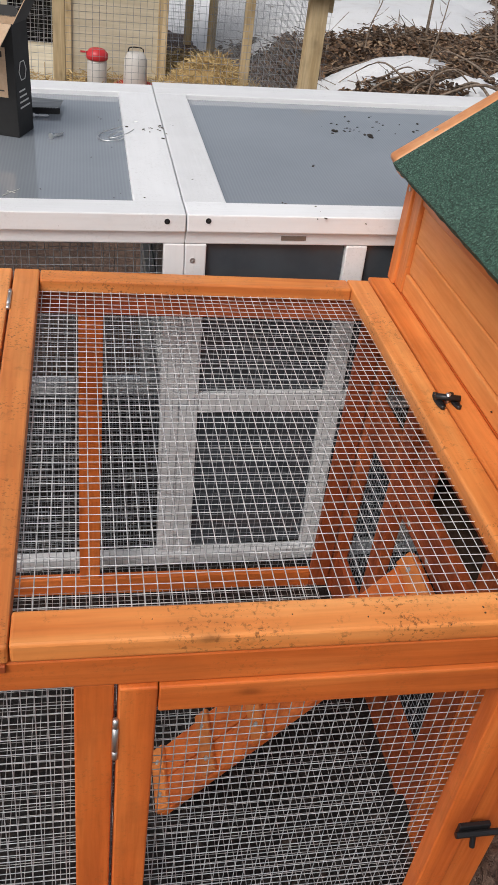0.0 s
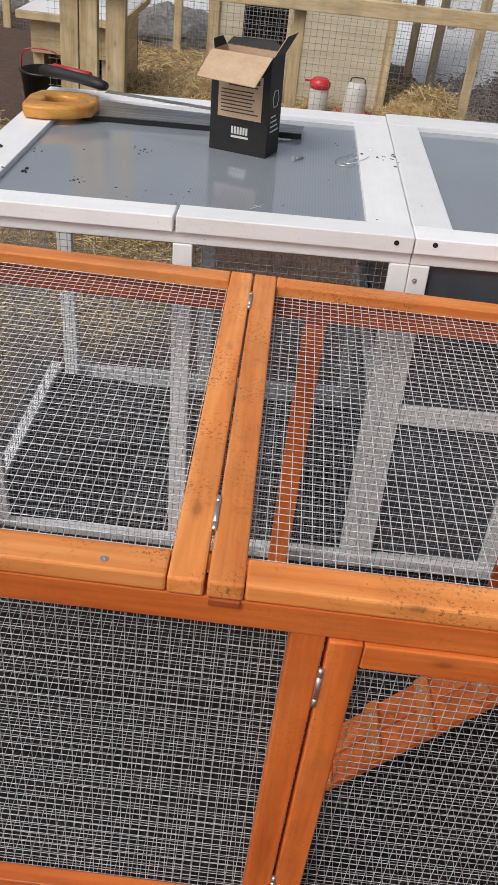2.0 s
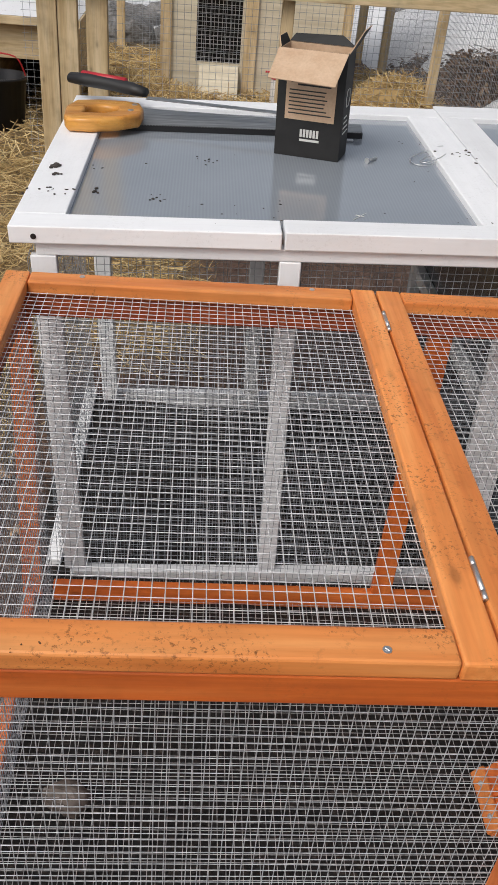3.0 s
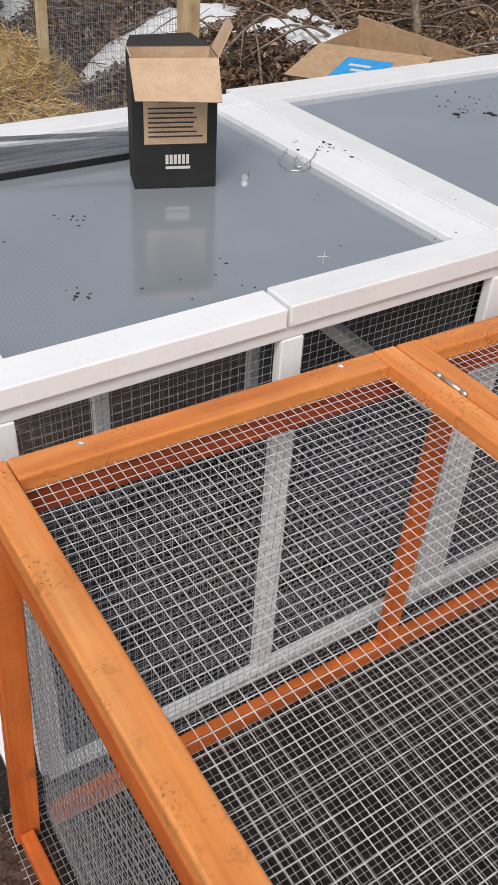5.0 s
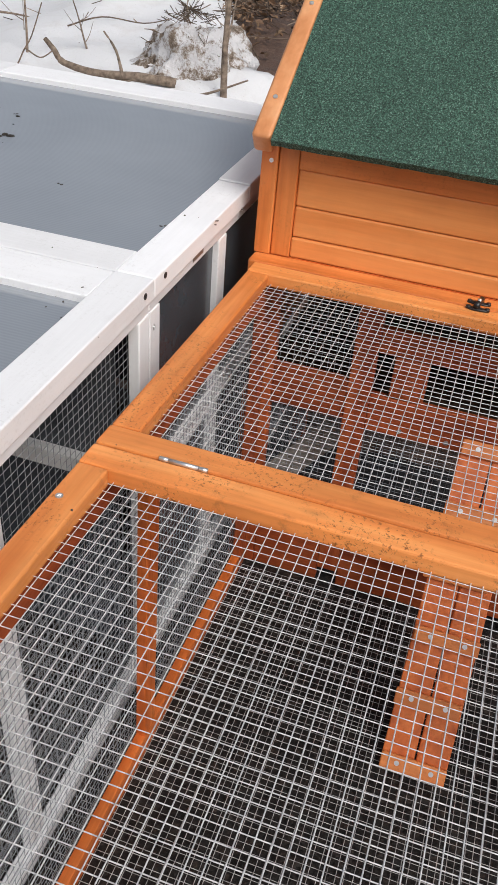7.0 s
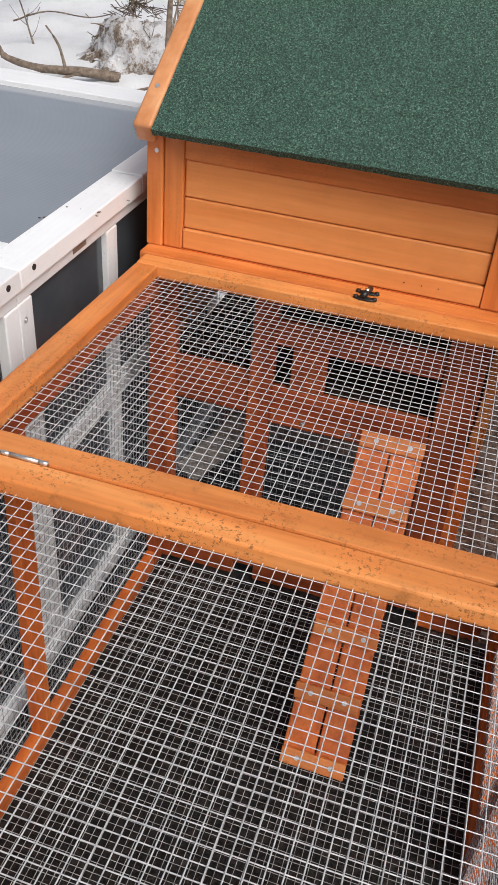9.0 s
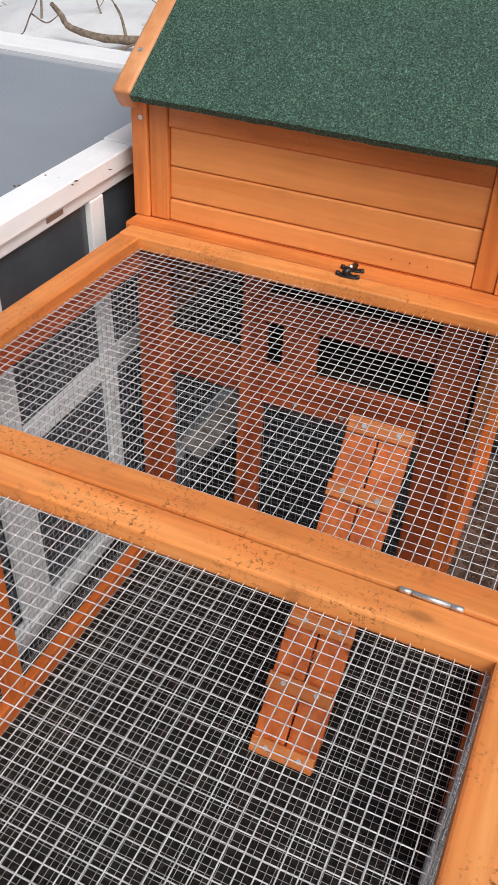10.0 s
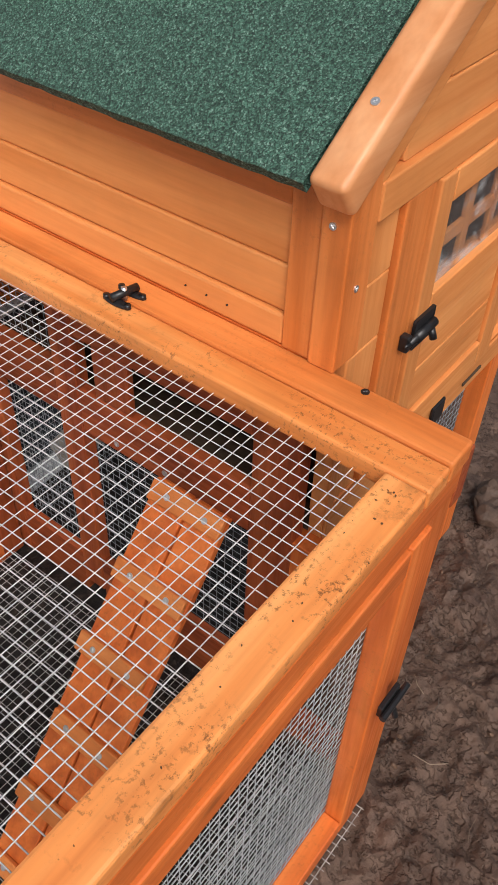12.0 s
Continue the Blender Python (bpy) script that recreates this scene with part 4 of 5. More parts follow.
def hand_saw():
    s = thing("hand_saw", (-0.3, 1.4, PANE), "hand saw with a varnished wooden handle lying on the grey panel", "saw")
    teeth = []
    x = -0.45
    while x < 0.05:
        teeth += [(x, 1.345), (x + 0.003, 1.3415)]
        x += 0.006
    part("blade", extrude_outline(teeth + [(0.06, 1.35), (0.065, 1.405), (-0.43, 1.475), (-0.455, 1.46)], None, PANE + 0.012, PANE + 0.0135), blade_steel, s, "grey worn steel blade")
    part("blade_rest", box(-0.445, 0.06, 1.3435, 1.348, PANE + 0.0005, PANE + 0.0117, 0.0005), black_metal, s, "black guard along the teeth")
    outline = [(-0.555, 1.30), (-0.545, 1.275), (-0.5, 1.272), (-0.45, 1.285), (-0.405, 1.32), (-0.4, 1.37), (-0.41, 1.41), (-0.44, 1.425), (-0.5, 1.43), (-0.545, 1.42), (-0.56, 1.37)]
    hole = [(-0.52, 1.325), (-0.475, 1.325), (-0.45, 1.35), (-0.455, 1.375), (-0.49, 1.385), (-0.52, 1.37)]
    part("handle", extrude_outline(outline, hole, PANE + 0.0125, PANE + 0.04, 0.008), handle_wood, s, "varnished yellow-brown wooden handle", smooth=True)
    for q in ((-0.425, 1.345), (-0.42, 1.39)):
        part("saw_nut", rod((*q, PANE + 0.036), (*q, PANE + 0.0415), 0.006, 16), zinc, s)
    return s


lean(hand_saw())


def pruning_saw():
    s = thing("pruning_saw", (-0.45, 1.47, PANE + 0.03), "black and red handled pruning saw lying across the hand saw", "saw")
    red = material("red_rubber_grip", (0.42, 0.02, 0.03), 0.45)[0]
    rubber = material("black_rubber_grip", (0.015, 0.015, 0.016), 0.55)[0]
    z = PANE + 0.055
    bm = bmesh.new()
    pts = [(-0.572, 1.545), (-0.53, 1.528), (-0.48, 1.5), (-0.43, 1.462), (-0.40, 1.435)]
    rad = [0.014, 0.018, 0.017, 0.016, 0.012]
    rings = []
    for (x, y), r in zip(pts, rad):
        d = Vector((0.82, -0.57, 0))
        n = Vector((0.57, 0.82, 0))
        rings.append([bm.verts.new(Vector((x, y, z)) + n * r * math.cos(a) + Vector((0, 0, 0.8 * r * math.sin(a)))) for a in [math.tau * k / 14 for k in range(14)]])
    for a, c in zip(rings, rings[1:]):
        for k in range(14):
            bm.faces.new((a[k], a[(k + 1) % 14], c[(k + 1) % 14], c[k]))
    bm.faces.new(rings[0])
    bm.faces.new(rings[-1][::-1])
    bmesh.ops.recalc_face_normals(bm, faces=bm.faces)
    grip = part("grip", bm, rubber, s, smooth=True)
    part("inlay", rod((-0.545, 1.54, z + 0.009), (-0.445, 1.483, z + 0.009), 0.0085, 12), red, grip, "red inlay", smooth=True)
    blade = extrude_outline([(-0.40, 1.43), (-0.10, 1.345), (-0.02, 1.335), (-0.11, 1.37), (-0.395, 1.452)], None, PANE + 0.042, PANE + 0.0432)
    part("blade", blade, blade_steel, s, "polished narrow steel blade")
    return s


lean(pruning_saw())


def bent_wire():
    curve = bpy.data.curves.new("wire_clip", "CURVE")
    curve.dimensions, curve.bevel_depth, curve.bevel_resolution = "3D", 0.0011, 3
    sp = curve.splines.new("NURBS")
    p = [(0.215, 1.27, 0.012), (0.2, 1.275, 0.008), (0.178, 1.25, 0.004), (0.15, 1.235, 0.002), (0.132, 1.205, 0.001), (0.135, 1.175, 0.001), (0.16, 1.168, 0.001), (0.183, 1.18, 0.003), (0.19, 1.205, 0.007), (0.178, 1.222, 0.007), (0.165, 1.205, 0.004), (0.15, 1.19, 0.002), (0.16, 1.175, 0.003), (0.195, 1.19, 0.012), (0.203, 1.2, 0.016)]
    sp.points.add(len(p) - 1)
    for q, (x, y, z) in zip(sp.points, p):
        q.co = (x, y, PANE + 0.0012 + z, 1)
    sp.use_endpoint_u = True
    curve.materials.append(zinc)
    dg = new("wire_clip_path", curve)
    me = bpy.data.meshes.new_from_object(dg.evaluated_get(bpy.context.evaluated_depsgraph_get()))
    bpy.data.objects.remove(dg)
    ob = new("wire_clip", me)
    return tagged(ob, "bent loop of galvanised wire lying on the panel", "wire clip")


lean(bent_wire())


def loose_screw(a, b, label, head=0.0045):
    a, b = Vector(a), Vector(b)
    bm = rod(a, b, 0.002, 8, r2=0.0008)
    d = (b - a).normalized()
    rod(a - d * 0.003, a, head, 12, bm)
    for k in range(1, 9):
        q = a.lerp(b, 0.25 + 0.08 * k)
        rod(q, q + d * 0.0012, 0.0029, 8, bm)
    ob = part("loose_screw", bm, zinc)
    return tagged(ob, label, "screw", "screws on the hutch roof")


lean(loose_screw((0.047, 1.182, PANE + 0.0046), (0.068, 1.205, PANE + 0.003), "short zinc screw lying on the grey panel", 0.0055))
lean(loose_screw((0.01, 1.316, PANE + 0.0046), (0.038, 1.322, PANE + 0.003), "zinc screw beside the black carton"))
for a, b in (((-0.022, 0.873), (0.003, 0.902)), ((-0.016, 0.893), (-0.003, 0.884))):
    chip = part("wood_splinter", rod((*a, PANE + 0.0012), (*b, PANE + 0.0018), 0.0008, 5, r2=0.0004), print_white)
    lean(tagged(chip, "thin pale wood splinter on the grey panel", "splinter", "splinters on the hutch roof"))
pliers = thing("flat_bit", (0.02, 1.41, PANE), "dark steel drill bit lying behind the carton", "drill bit")
part("shank", rod((-0.02, 1.405, PANE + 0.0065), (0.02, 1.412, PANE + 0.0065), 0.006, 12), blade_steel, pliers, smooth=True)
lean(pliers)
part("tip", box(0.02, 0.046, 1.404, 1.42, PANE + 0.003, PANE + 0.009, 0.001), blade_steel, pliers)


def crumbs(name, spots, label, color, seed, zoff):
    """Bits of soil and droppings scattered round some places."""
    rng = random.Random(seed)
    bm = bmesh.new()
    for cx, cy, spread, count, size in spots:
        for _ in range(count):
            x, y = rng.gauss(cx, spread), rng.gauss(cy, spread)
            r = size * rng.uniform(0.3, 0.85)
            m = Matrix.Translation((x, y, zoff + r * 0.3)) @ Matrix.Rotation(rng.uniform(0, 3), 4, "Z") @ Matrix.Diagonal((r * rng.uniform(0.9, 2.2), r, r * 0.6, 1))
            bmesh.ops.create_icosphere(bm, subdivisions=1, radius=1, matrix=m)
    m, nt, b = material(name + "_matter", color, 0.85)
    v, _ = coords(nt, (1, 1, 1))
    nt.links.new(ramp(nt, noise_at(nt, v, 120.0, 3), [(0.3, tuple(c * 0.5 for c in color)), (0.7, tuple(c * 1.6 for c in color))]), b.inputs["Base Color"])
    ob = part(name, bm, m, kind="stuff")
    return tagged(ob, label, "dirt")


lean(crumbs("soil_crumbs", [(0.665, 1.32, 0.035, 16, 0.003), (0.71, 1.37, 0.035, 12, 0.003), (0.70, 1.27, 0.006, 3, 0.007), (0.632, 1.3, 0.005, 3, 0.006), (0.83, 1.35, 0.015, 4, 0.004), (0.533, 1.063, 0.003, 3, 0.003)], "dark droppings and soil crumbs on the grey panel", (0.02, 0.016, 0.013), 5, PANE))
lean(crumbs("soil_crumbs", [(-0.455, 0.972, 0.006, 4, 0.005), (-0.35, 0.95, 0.012, 10, 0.0028), (-0.254, 1.16, 0.014, 9, 0.003), (-0.364, 0.84, 0.006, 2, 0.003), (-0.2, 0.9, 0.05, 10, 0.002), (-0.47, 1.1, 0.03, 6, 0.002), (0.16, 1.33, 0.02, 4, 0.003), (0.17, 0.86, 0.02, 5, 0.002), (0.1, 0.95, 0.1, 8, 0.0015)], "dark specks of soil on the grey panel", (0.03, 0.024, 0.02), 6, PANE))
lean(crumbs("soil_crumbs", [(-0.539, 1.058, 0.008, 8, 0.007), (-0.525, 1.02, 0.008, 4, 0.005), (-0.53, 0.93, 0.02, 12, 0.003), (-0.2, 0.805, 0.12, 10, 0.0018), (0.235, 1.22, 0.02, 12, 0.003), (0.28, 1.24, 0.02, 5, 0.002), (0.48, 0.82, 0.04, 8, 0.003), (0.2, 0.81, 0.1, 8, 0.0018)], "crumbs of soil on the white boards", (0.05, 0.04, 0.035), 7, 0.7222))
crumbs("soil_crumbs", [(0.3 + 0.07 * k, 0.018, 0.009, 2, 0.001) for k in range(-3, 4)] + [(0.5, 0.02, 0.01, 5, 0.0016), (0.47, 0.016, 0.006, 3, 0.0018), (-0.4, 0.012, 0.02, 6, 0.0012)], "crumbs of dirt on the lid's front rail", (0.1, 0.045, 0.015), 8, H)


# ---------- loose cover on the ground ----------
def strands(name, spots, length, radius, stops, label, category, seed, lift=0.02, flat=0.35, ground=True):
    """Many thin bent stalks lying about; spots: (x, y, extra height) triples."""
    rng = np.random.default_rng(seed)
    n = len(spots)
    base = np.array(spots)
    az = rng.uniform(0, math.tau, n)
    el = rng.normal(0.0, flat, n)
    d = np.stack([np.cos(az) * np.cos(el), np.sin(az) * np.cos(el), np.sin(el)], 1)
    side = np.stack([-np.sin(az), np.cos(az), np.zeros(n)], 1)
    up = np.cross(d, side)
    L = rng.uniform(0.5, 1.0, n)[:, None] * length
    bend = rng.normal(0, 0.18, n)[:, None] * L
    r = rng.uniform(0.6, 1.0, n)[:, None] * radius
    verts = []
    for s, k in ((-0.5, 0.0), (0.0, 1.0), (0.5, 0.0)):
        c = base + d * L * s + side * bend * k
        for a in (0, 2.094, 4.189):
            verts.append(c + side * r * math.cos(a) + up * r * math.sin(a))
    v = np.stack(verts, 1).reshape(-1, 3)
    f = []
    pattern = [(i + j, i + (j + 1) % 3, i + 3 + (j + 1) % 3, i + 3 + j) for i in (0, 3) for j in range(3)]
    for k in range(n):
        f += [tuple(q + 9 * k for q in p) for p in pattern]
    me = bpy.data.meshes.new(name)
    me.from_pydata(v.tolist(), [], f)
    m, nt, b = material(name + "_stalks", stops[1], 0.7)
    geo = nt.nodes.new("ShaderNodeNewGeometry")
    nt.links.new(ramp(nt, geo.outputs["Random Per Island"], [(0.0, stops[0]), (0.5, stops[1]), (1.0, stops[2])]), b.inputs["Base Color"])
    me.materials.append(m)
    return tagged(new(name, me), label, category, kind="stuff")


def scatter(count, x0, x1, y0, y1, keep, seed, lift):
    rng = random.Random(seed)
    out = []
    tries = 0
    while len(out) < count and tries < count * 12:
        tries += 1
        x, y = rng.uniform(x0, x1), rng.uniform(y0, y1)
        if -0.6 < x < 1.14 and 0.77 < y < 1.46:
            continue
        if rng.random() < keep(x, y):
            out.append((x, y, ground_height(x, y) + rng.uniform(0.0, lift)))
    return out


STRAW = ((0.3, 0.19, 0.07), (0.52, 0.37, 0.16), (0.7, 0.56, 0.3))
strands("straw", scatter(9000, -2.2, 0.2, 0.95, 3.4, straw_cover, 1, 0.03), 0.14, 0.0016, STRAW, "loose golden straw spread over the ground", "straw", 1)
strands("straw", scatter(7000, -2.4, 1.1, 3.2, 6.4, straw_cover, 2, 0.04), 0.2, 0.0026, STRAW, "golden straw bedding inside the fenced yard", "straw", 2)


def straw_heap(cx, cy, r, h, count, seed):
    rng = random.Random(seed)
    spots = []
    for _ in range(count):
        a, q = rng.uniform(0, math.tau), r * math.sqrt(rng.random())
        x, y = cx + q * math.cos(a), cy + q * math.sin(a)
        top = h * (1 - (q / r) ** 1.6)
        spots.append((x, y, ground_height(x, y) + top * rng.uniform(0.75, 1.0)))
    core = bmesh.new()
    bmesh.ops.create_icosphere(core, subdivisions=4, radius=1, matrix=Matrix.Translation((cx, cy, ground_height(cx, cy))) @ Matrix.Diagonal((r * 0.8, r * 0.8, h * 0.85, 1)))
    for v in core.verts:
        v.co += v.normal * 0.03 * noise.noise(v.co * 9)
    ob = part("straw_heap", core, straw_core)
    tagged(ob, "heap of golden straw in the fenced yard", "straw heap")
    strands("straw", spots, 0.2, 0.0026, STRAW, "straw stalks covering the heap", "straw", seed, flat=0.5)


straw_core = material("packed_straw", (0.3, 0.2, 0.08), 0.9)[0]
straw_heap(0.86, 4.75, 0.36, 0.3, 2200, 21)
straw_heap(-0.75, 4.9, 0.5, 0.16, 2200, 22)


def snow_amount(x, y):
    """How deep the old snow lies; below zero there is none."""
    a = math.degrees(math.atan2(y - 0.25, x + 0.67))
    r = math.hypot(x + 0.67, y - 0.25)
    n = 0.55 * noise.noise((x * 1.1, y * 1.1, 20.0)) + 0.35 * noise.noise((x * 3.7, y * 3.7, 21.0)) + 0.15 * noise.noise((x * 11.0, y * 11.0, 22.0))
    main = min((a - (11 if r < 3.7 else 20)) / 4, (40 - a) / 6, (r - 1.9) / 0.5) if x > 1.2 else -1
    far = min(1.5, (y - 5.65 - 0.9 * smooth(1.9, 1.3, x)) / 0.5, (2.55 + 0.5 * (y - 5.0) - x) / 0.4) if 1.2 < x < 5 and y < 8 else min(1.5, (y - 6.9 + 0.25 * x) / 0.8) if x > 1.0 else min(1.2, (y - 7.1) / 0.5)
    drift = 1.0 - math.hypot((x - 1.8 - 0.3 * (y - 4.7)) / 0.55, (y - 4.7) / 0.26)
    spots = n * 2.2 - 0.75 if x > 1.3 and y > 2.2 else -1
    clear = max(0.0, 1.4 - 1.6 * math.hypot(x - 2.05, y - 3.0))
    return max(min(main, 1.5), far, drift, spots) + n * 0.9 - clear


def snow_material():
    m, nt, b = material("old_snow", (0.86, 0.87, 0.89), 0.55)
    tc = nt.nodes.new("ShaderNodeTexCoord")
    n = noise_at(nt, tc.outputs["Object"], 6.0, 6, 0.6)
    f = noise_at(nt, tc.outputs["Object"], 70.0, 4)
    c = mix(nt, ramp(nt, n, [(0.5, 0.0), (0.8, 0.35)]), (0.7, 0.71, 0.73), (0.4, 0.35, 0.31))
    c = mix(nt, ramp(nt, f, [(0.68, 0.0), (0.74, 0.6)]), c, (0.16, 0.12, 0.09))
    nt.links.new(c, b.inputs["Base Color"])
    b.inputs["Subsurface Weight"].default_value = 0.0
    bump(nt, b, mix(nt, 0.4, n, f), 0.5, 0.02)
    return m


def build_snow():
    xs = lines([(-5, 1.2, 0.16), (1.2, 5.5, 0.05), (5.5, 12, 0.3)]) + [12, 16, 25, 60, 300]
    ys = lines([(0.9, 5.5, 0.05), (5.5, 9, 0.1), (9, 14, 0.4)]) + [14, 18, 30, 80, 300]
    w = len(xs)
    depth = [[snow_amount(x, y) for x in xs] for y in ys]
    used, verts, faces = {}, [], []

    def vert(i, j):
        if (i, j) not in used:
            s = depth[j][i]
            x, y = xs[i], ys[j]
            used[(i, j)] = len(verts)
            verts.append((x, y, ground_height(x, y) + (0.075 * smooth(0.0, 0.9, s) + 0.012 if s > 0 else -0.02)))
        return used[(i, j)]

    for j in range(len(ys) - 1):
        for i in range(w - 1):
            if max(depth[j][i], depth[j][i + 1], depth[j + 1][i], depth[j + 1][i + 1]) > 0:
                faces.append((vert(i, j), vert(i + 1, j), vert(i + 1, j + 1), vert(i, j + 1)))
    me = bpy.data.meshes.new("snow")
    me.from_pydata(verts, [], faces)
    me.shade_smooth()
    me.materials.append(snow_material())
    return tagged(new("snow", me), "old wet snow lying in patches on the bank", "snow", kind="stuff")


build_snow()


def leaf_litter(count, seed):
    rng = random.Random(seed)
    verts, faces = [], []
    spots = scatter(count, 1.15, 8.0, 1.5, 7.5, lambda x, y: litter_cover(x, y) * (1.0 if snow_amount(x, y) < 0.1 else 0.03), seed, 0.03)
    for x, y, z in spots:
        s = rng.uniform(0.01, 0.027)
        m = Matrix.Translation((x, y, z + 0.012)) @ Euler((rng.gauss(0, 0.5), rng.gauss(0, 0.5), rng.uniform(0, 6.28))).to_matrix().to_4x4()
        k = len(verts)
        curl = rng.uniform(0.1, 0.5) * s
        for p in ((-s, 0, 0), (-0.3 * s, -0.5 * s, curl), (0.5 * s, -0.45 * s, curl), (s, 0, 0.3 * curl), (0.5 * s, 0.45 * s, curl), (-0.3 * s, 0.5 * s, curl)):
            verts.append(m @ Vector(p))
        faces += [(k, k + 1, k + 2, k + 3), (k, k + 3, k + 4, k + 5)]
    me = bpy.data.meshes.new("dead_leaves")
    me.from_pydata(verts, [], faces)
    m, nt, b = material("dead_leaf", (0.14, 0.08, 0.045), 0.75)
    geo = nt.nodes.new("ShaderNodeNewGeometry")
    nt.links.new(ramp(nt, geo.outputs["Random Per Island"], [(0.0, (0.035, 0.022, 0.015)), (0.45, (0.12, 0.066, 0.036)), (0.8, (0.21, 0.125, 0.07)), (1.0, (0.36, 0.26, 0.17))]), b.inputs["Base Color"])
    me.materials.append(m)
    return tagged(new("dead_leaves", me), "brown dead leaves covering the bank", "leaves", kind="stuff")


leaf_litter(32000, 31)


def single_leaf(x, y, turn):
    bm = bmesh.new()
    rim = []
    for k in range(18):
        a = math.tau * k / 18
        r = 0.023 * (1 + 0.3 * math.cos(5 * a) + 0.12 * math.cos(3 * a + turn)) * (1.0 if k % 2 else 0.84)
        rim.append(bm.verts.new((r * 1.25 * math.cos(a), r * math.sin(a), 0.006 * math.sin(2 * a + turn) + 0.004)))
    mid = bm.verts.new((0, 0, 0.002))
    for k in range(18):
        bm.faces.new((mid, rim[k], rim[(k + 1) % 18]))
    bmesh.ops.transform(bm, matrix=Matrix.Translation((x, y, ground_height(x, y) + 0.012)) @ Matrix.Rotation(turn, 4, "Z"), verts=bm.verts)
    ob = part("fallen_leaf", bm, leaf_brown, smooth=True)
    mod = ob.modifiers.new("thickness", "SOLIDIFY")
    mod.thickness = 0.0006
    return tagged(ob, "curled brown leaf lying on the mud", "leaf", "leaves on the mud")


leaf_brown = cardboard_material("dry_leaf", (0.3, 0.18, 0.1), (0.44, 0.29, 0.18))
for x, y, turn in ((-0.625, 0.89, 0.4), (-0.7, 1.08, 2.9)):
    single_leaf(x, y, turn)
TWIG = ((0.05, 0.035, 0.025), (0.12, 0.085, 0.06), (0.25, 0.19, 0.14))
strands("twigs", scatter(2600, 1.15, 8.0, 1.5, 7.0, lambda x, y: litter_cover(x, y) * (1.0 if snow_amount(x, y) < 0.1 else 0.12), 32, 0.05), 0.42, 0.0028, TWIG, "thin dead twigs lying over the leaf litter", "twigs", 32, flat=0.3)
strands("twigs", scatter(260, -1.6, -0.62, 0.0, 1.4, lambda x, y: 1.0, 33, 0.01), 0.07, 0.0012, ((0.1, 0.07, 0.05), (0.25, 0.18, 0.1), (0.45, 0.35, 0.2)), "bits of straw and twig trodden into mud", "twigs", 33, flat=0.12)
strands("twigs", scatter(220, 0.62, 1.6, -0.9, 0.13, lambda x, y: 1.0, 34, 0.006), 0.05, 0.0008, ((0.06, 0.045, 0.035), (0.14, 0.1, 0.075), (0.3, 0.23, 0.16)), "thin straws trodden into the mud", "twigs", 34, flat=0.12)

bark, knt, kb = material("grey_brown_bark", (0.2, 0.15, 0.11), 0.85)
kv, _ = coords(knt, (1, 1, 1))
knt.links.new(ramp(knt, noise_at(knt, kv, 60.0, 5), [(0.3, (0.09, 0.065, 0.05)), (0.7, (0.3, 0.235, 0.18))]), kb.inputs["Base Color"])


def limb(bm, points, r0, r1, sides=8):
    """A bent, tapering branch through some points."""
    pts = [Vector(p) for p in points]
    fine = []
    for i in range(len(pts) - 1):
        a, b_, c, d = pts[max(i - 1, 0)], pts[i], pts[i + 1], pts[min(i + 2, len(pts) - 1)]
        for k in range(5):
            t = k / 5
            fine.append(0.5 * ((2 * b_) + (c - a) * t + (2 * a - 5 * b_ + 4 * c - d) * t * t + (3 * b_ - a - 3 * c + d) * t ** 3))
    fine.append(pts[-1])
    rings = []
    for i, p in enumerate(fine):
        d = (fine[min(i + 1, len(fine) - 1)] - fine[max(i - 1, 0)]).normalized()
        s = d.orthogonal().normalized()
        u = d.cross(s)
        r = r0 + (r1 - r0) * i / (len(fine) - 1)
        rings.append([bm.verts.new(p + (s * math.cos(a) + u * math.sin(a)) * r * (1 + 0.15 * noise.noise(p * 40 + Vector((a, 0, 0))))) for a in [math.tau * k / sides for k in range(sides)]])
    for a, c in zip(rings, rings[1:]):
        for k in range(sides):
            bm.faces.new((a[k], a[(k + 1) % sides], c[(k + 1) % sides], c[k]))
    return bm


def fallen_branch():
    b = thing("fallen_branch", (2.4, 1.8, ground_height(2.4, 1.8)), "bare fallen branch lying on the snow", "branch")
    part("stem", limb(bmesh.new(), [(2.36, 2.15, 0.56), (2.38, 2.126, 0.523), (2.38, 2.085, 0.482), (2.38, 1.943, 0.463), (2.4, 1.79, 0.468), (2.44, 1.65, 0.46)], 0.008, 0.019), bark, b, smooth=True)
    for pts in (((2.36, 1.87, 0.43), (2.38, 1.83, 0.45), (2.4, 1.77, 0.467)), ((2.38, 1.84, 0.462), (2.4, 1.876, 0.547), (2.41, 1.931, 0.607)), ((2.4, 1.61, 0.421), (2.4, 1.5, 0.454), (2.42, 1.36, 0.515))):
        part("side_shoot", limb(bmesh.new(), pts, 0.007, 0.003, 6), bark, b, smooth=True)
    for pts in (((2.3, 2.31, 0.44), (2.3, 2.25, 0.453), (2.3, 2.205, 0.522), (2.3, 2.168, 0.577), (2.3, 2.12, 0.69)), ((2.3, 2.2, 0.53), (2.32, 2.15, 0.5), (2.33, 2.1, 0.53)), ((2.7, 2.24, 0.55), (2.7, 2.084, 0.603), (2.7, 1.903, 0.602), (2.7, 1.783, 0.633))):
        part("side_shoot", limb(bmesh.new(), pts, 0.0035, 0.002, 6), bark, b, smooth=True)
    return b


fallen_branch()


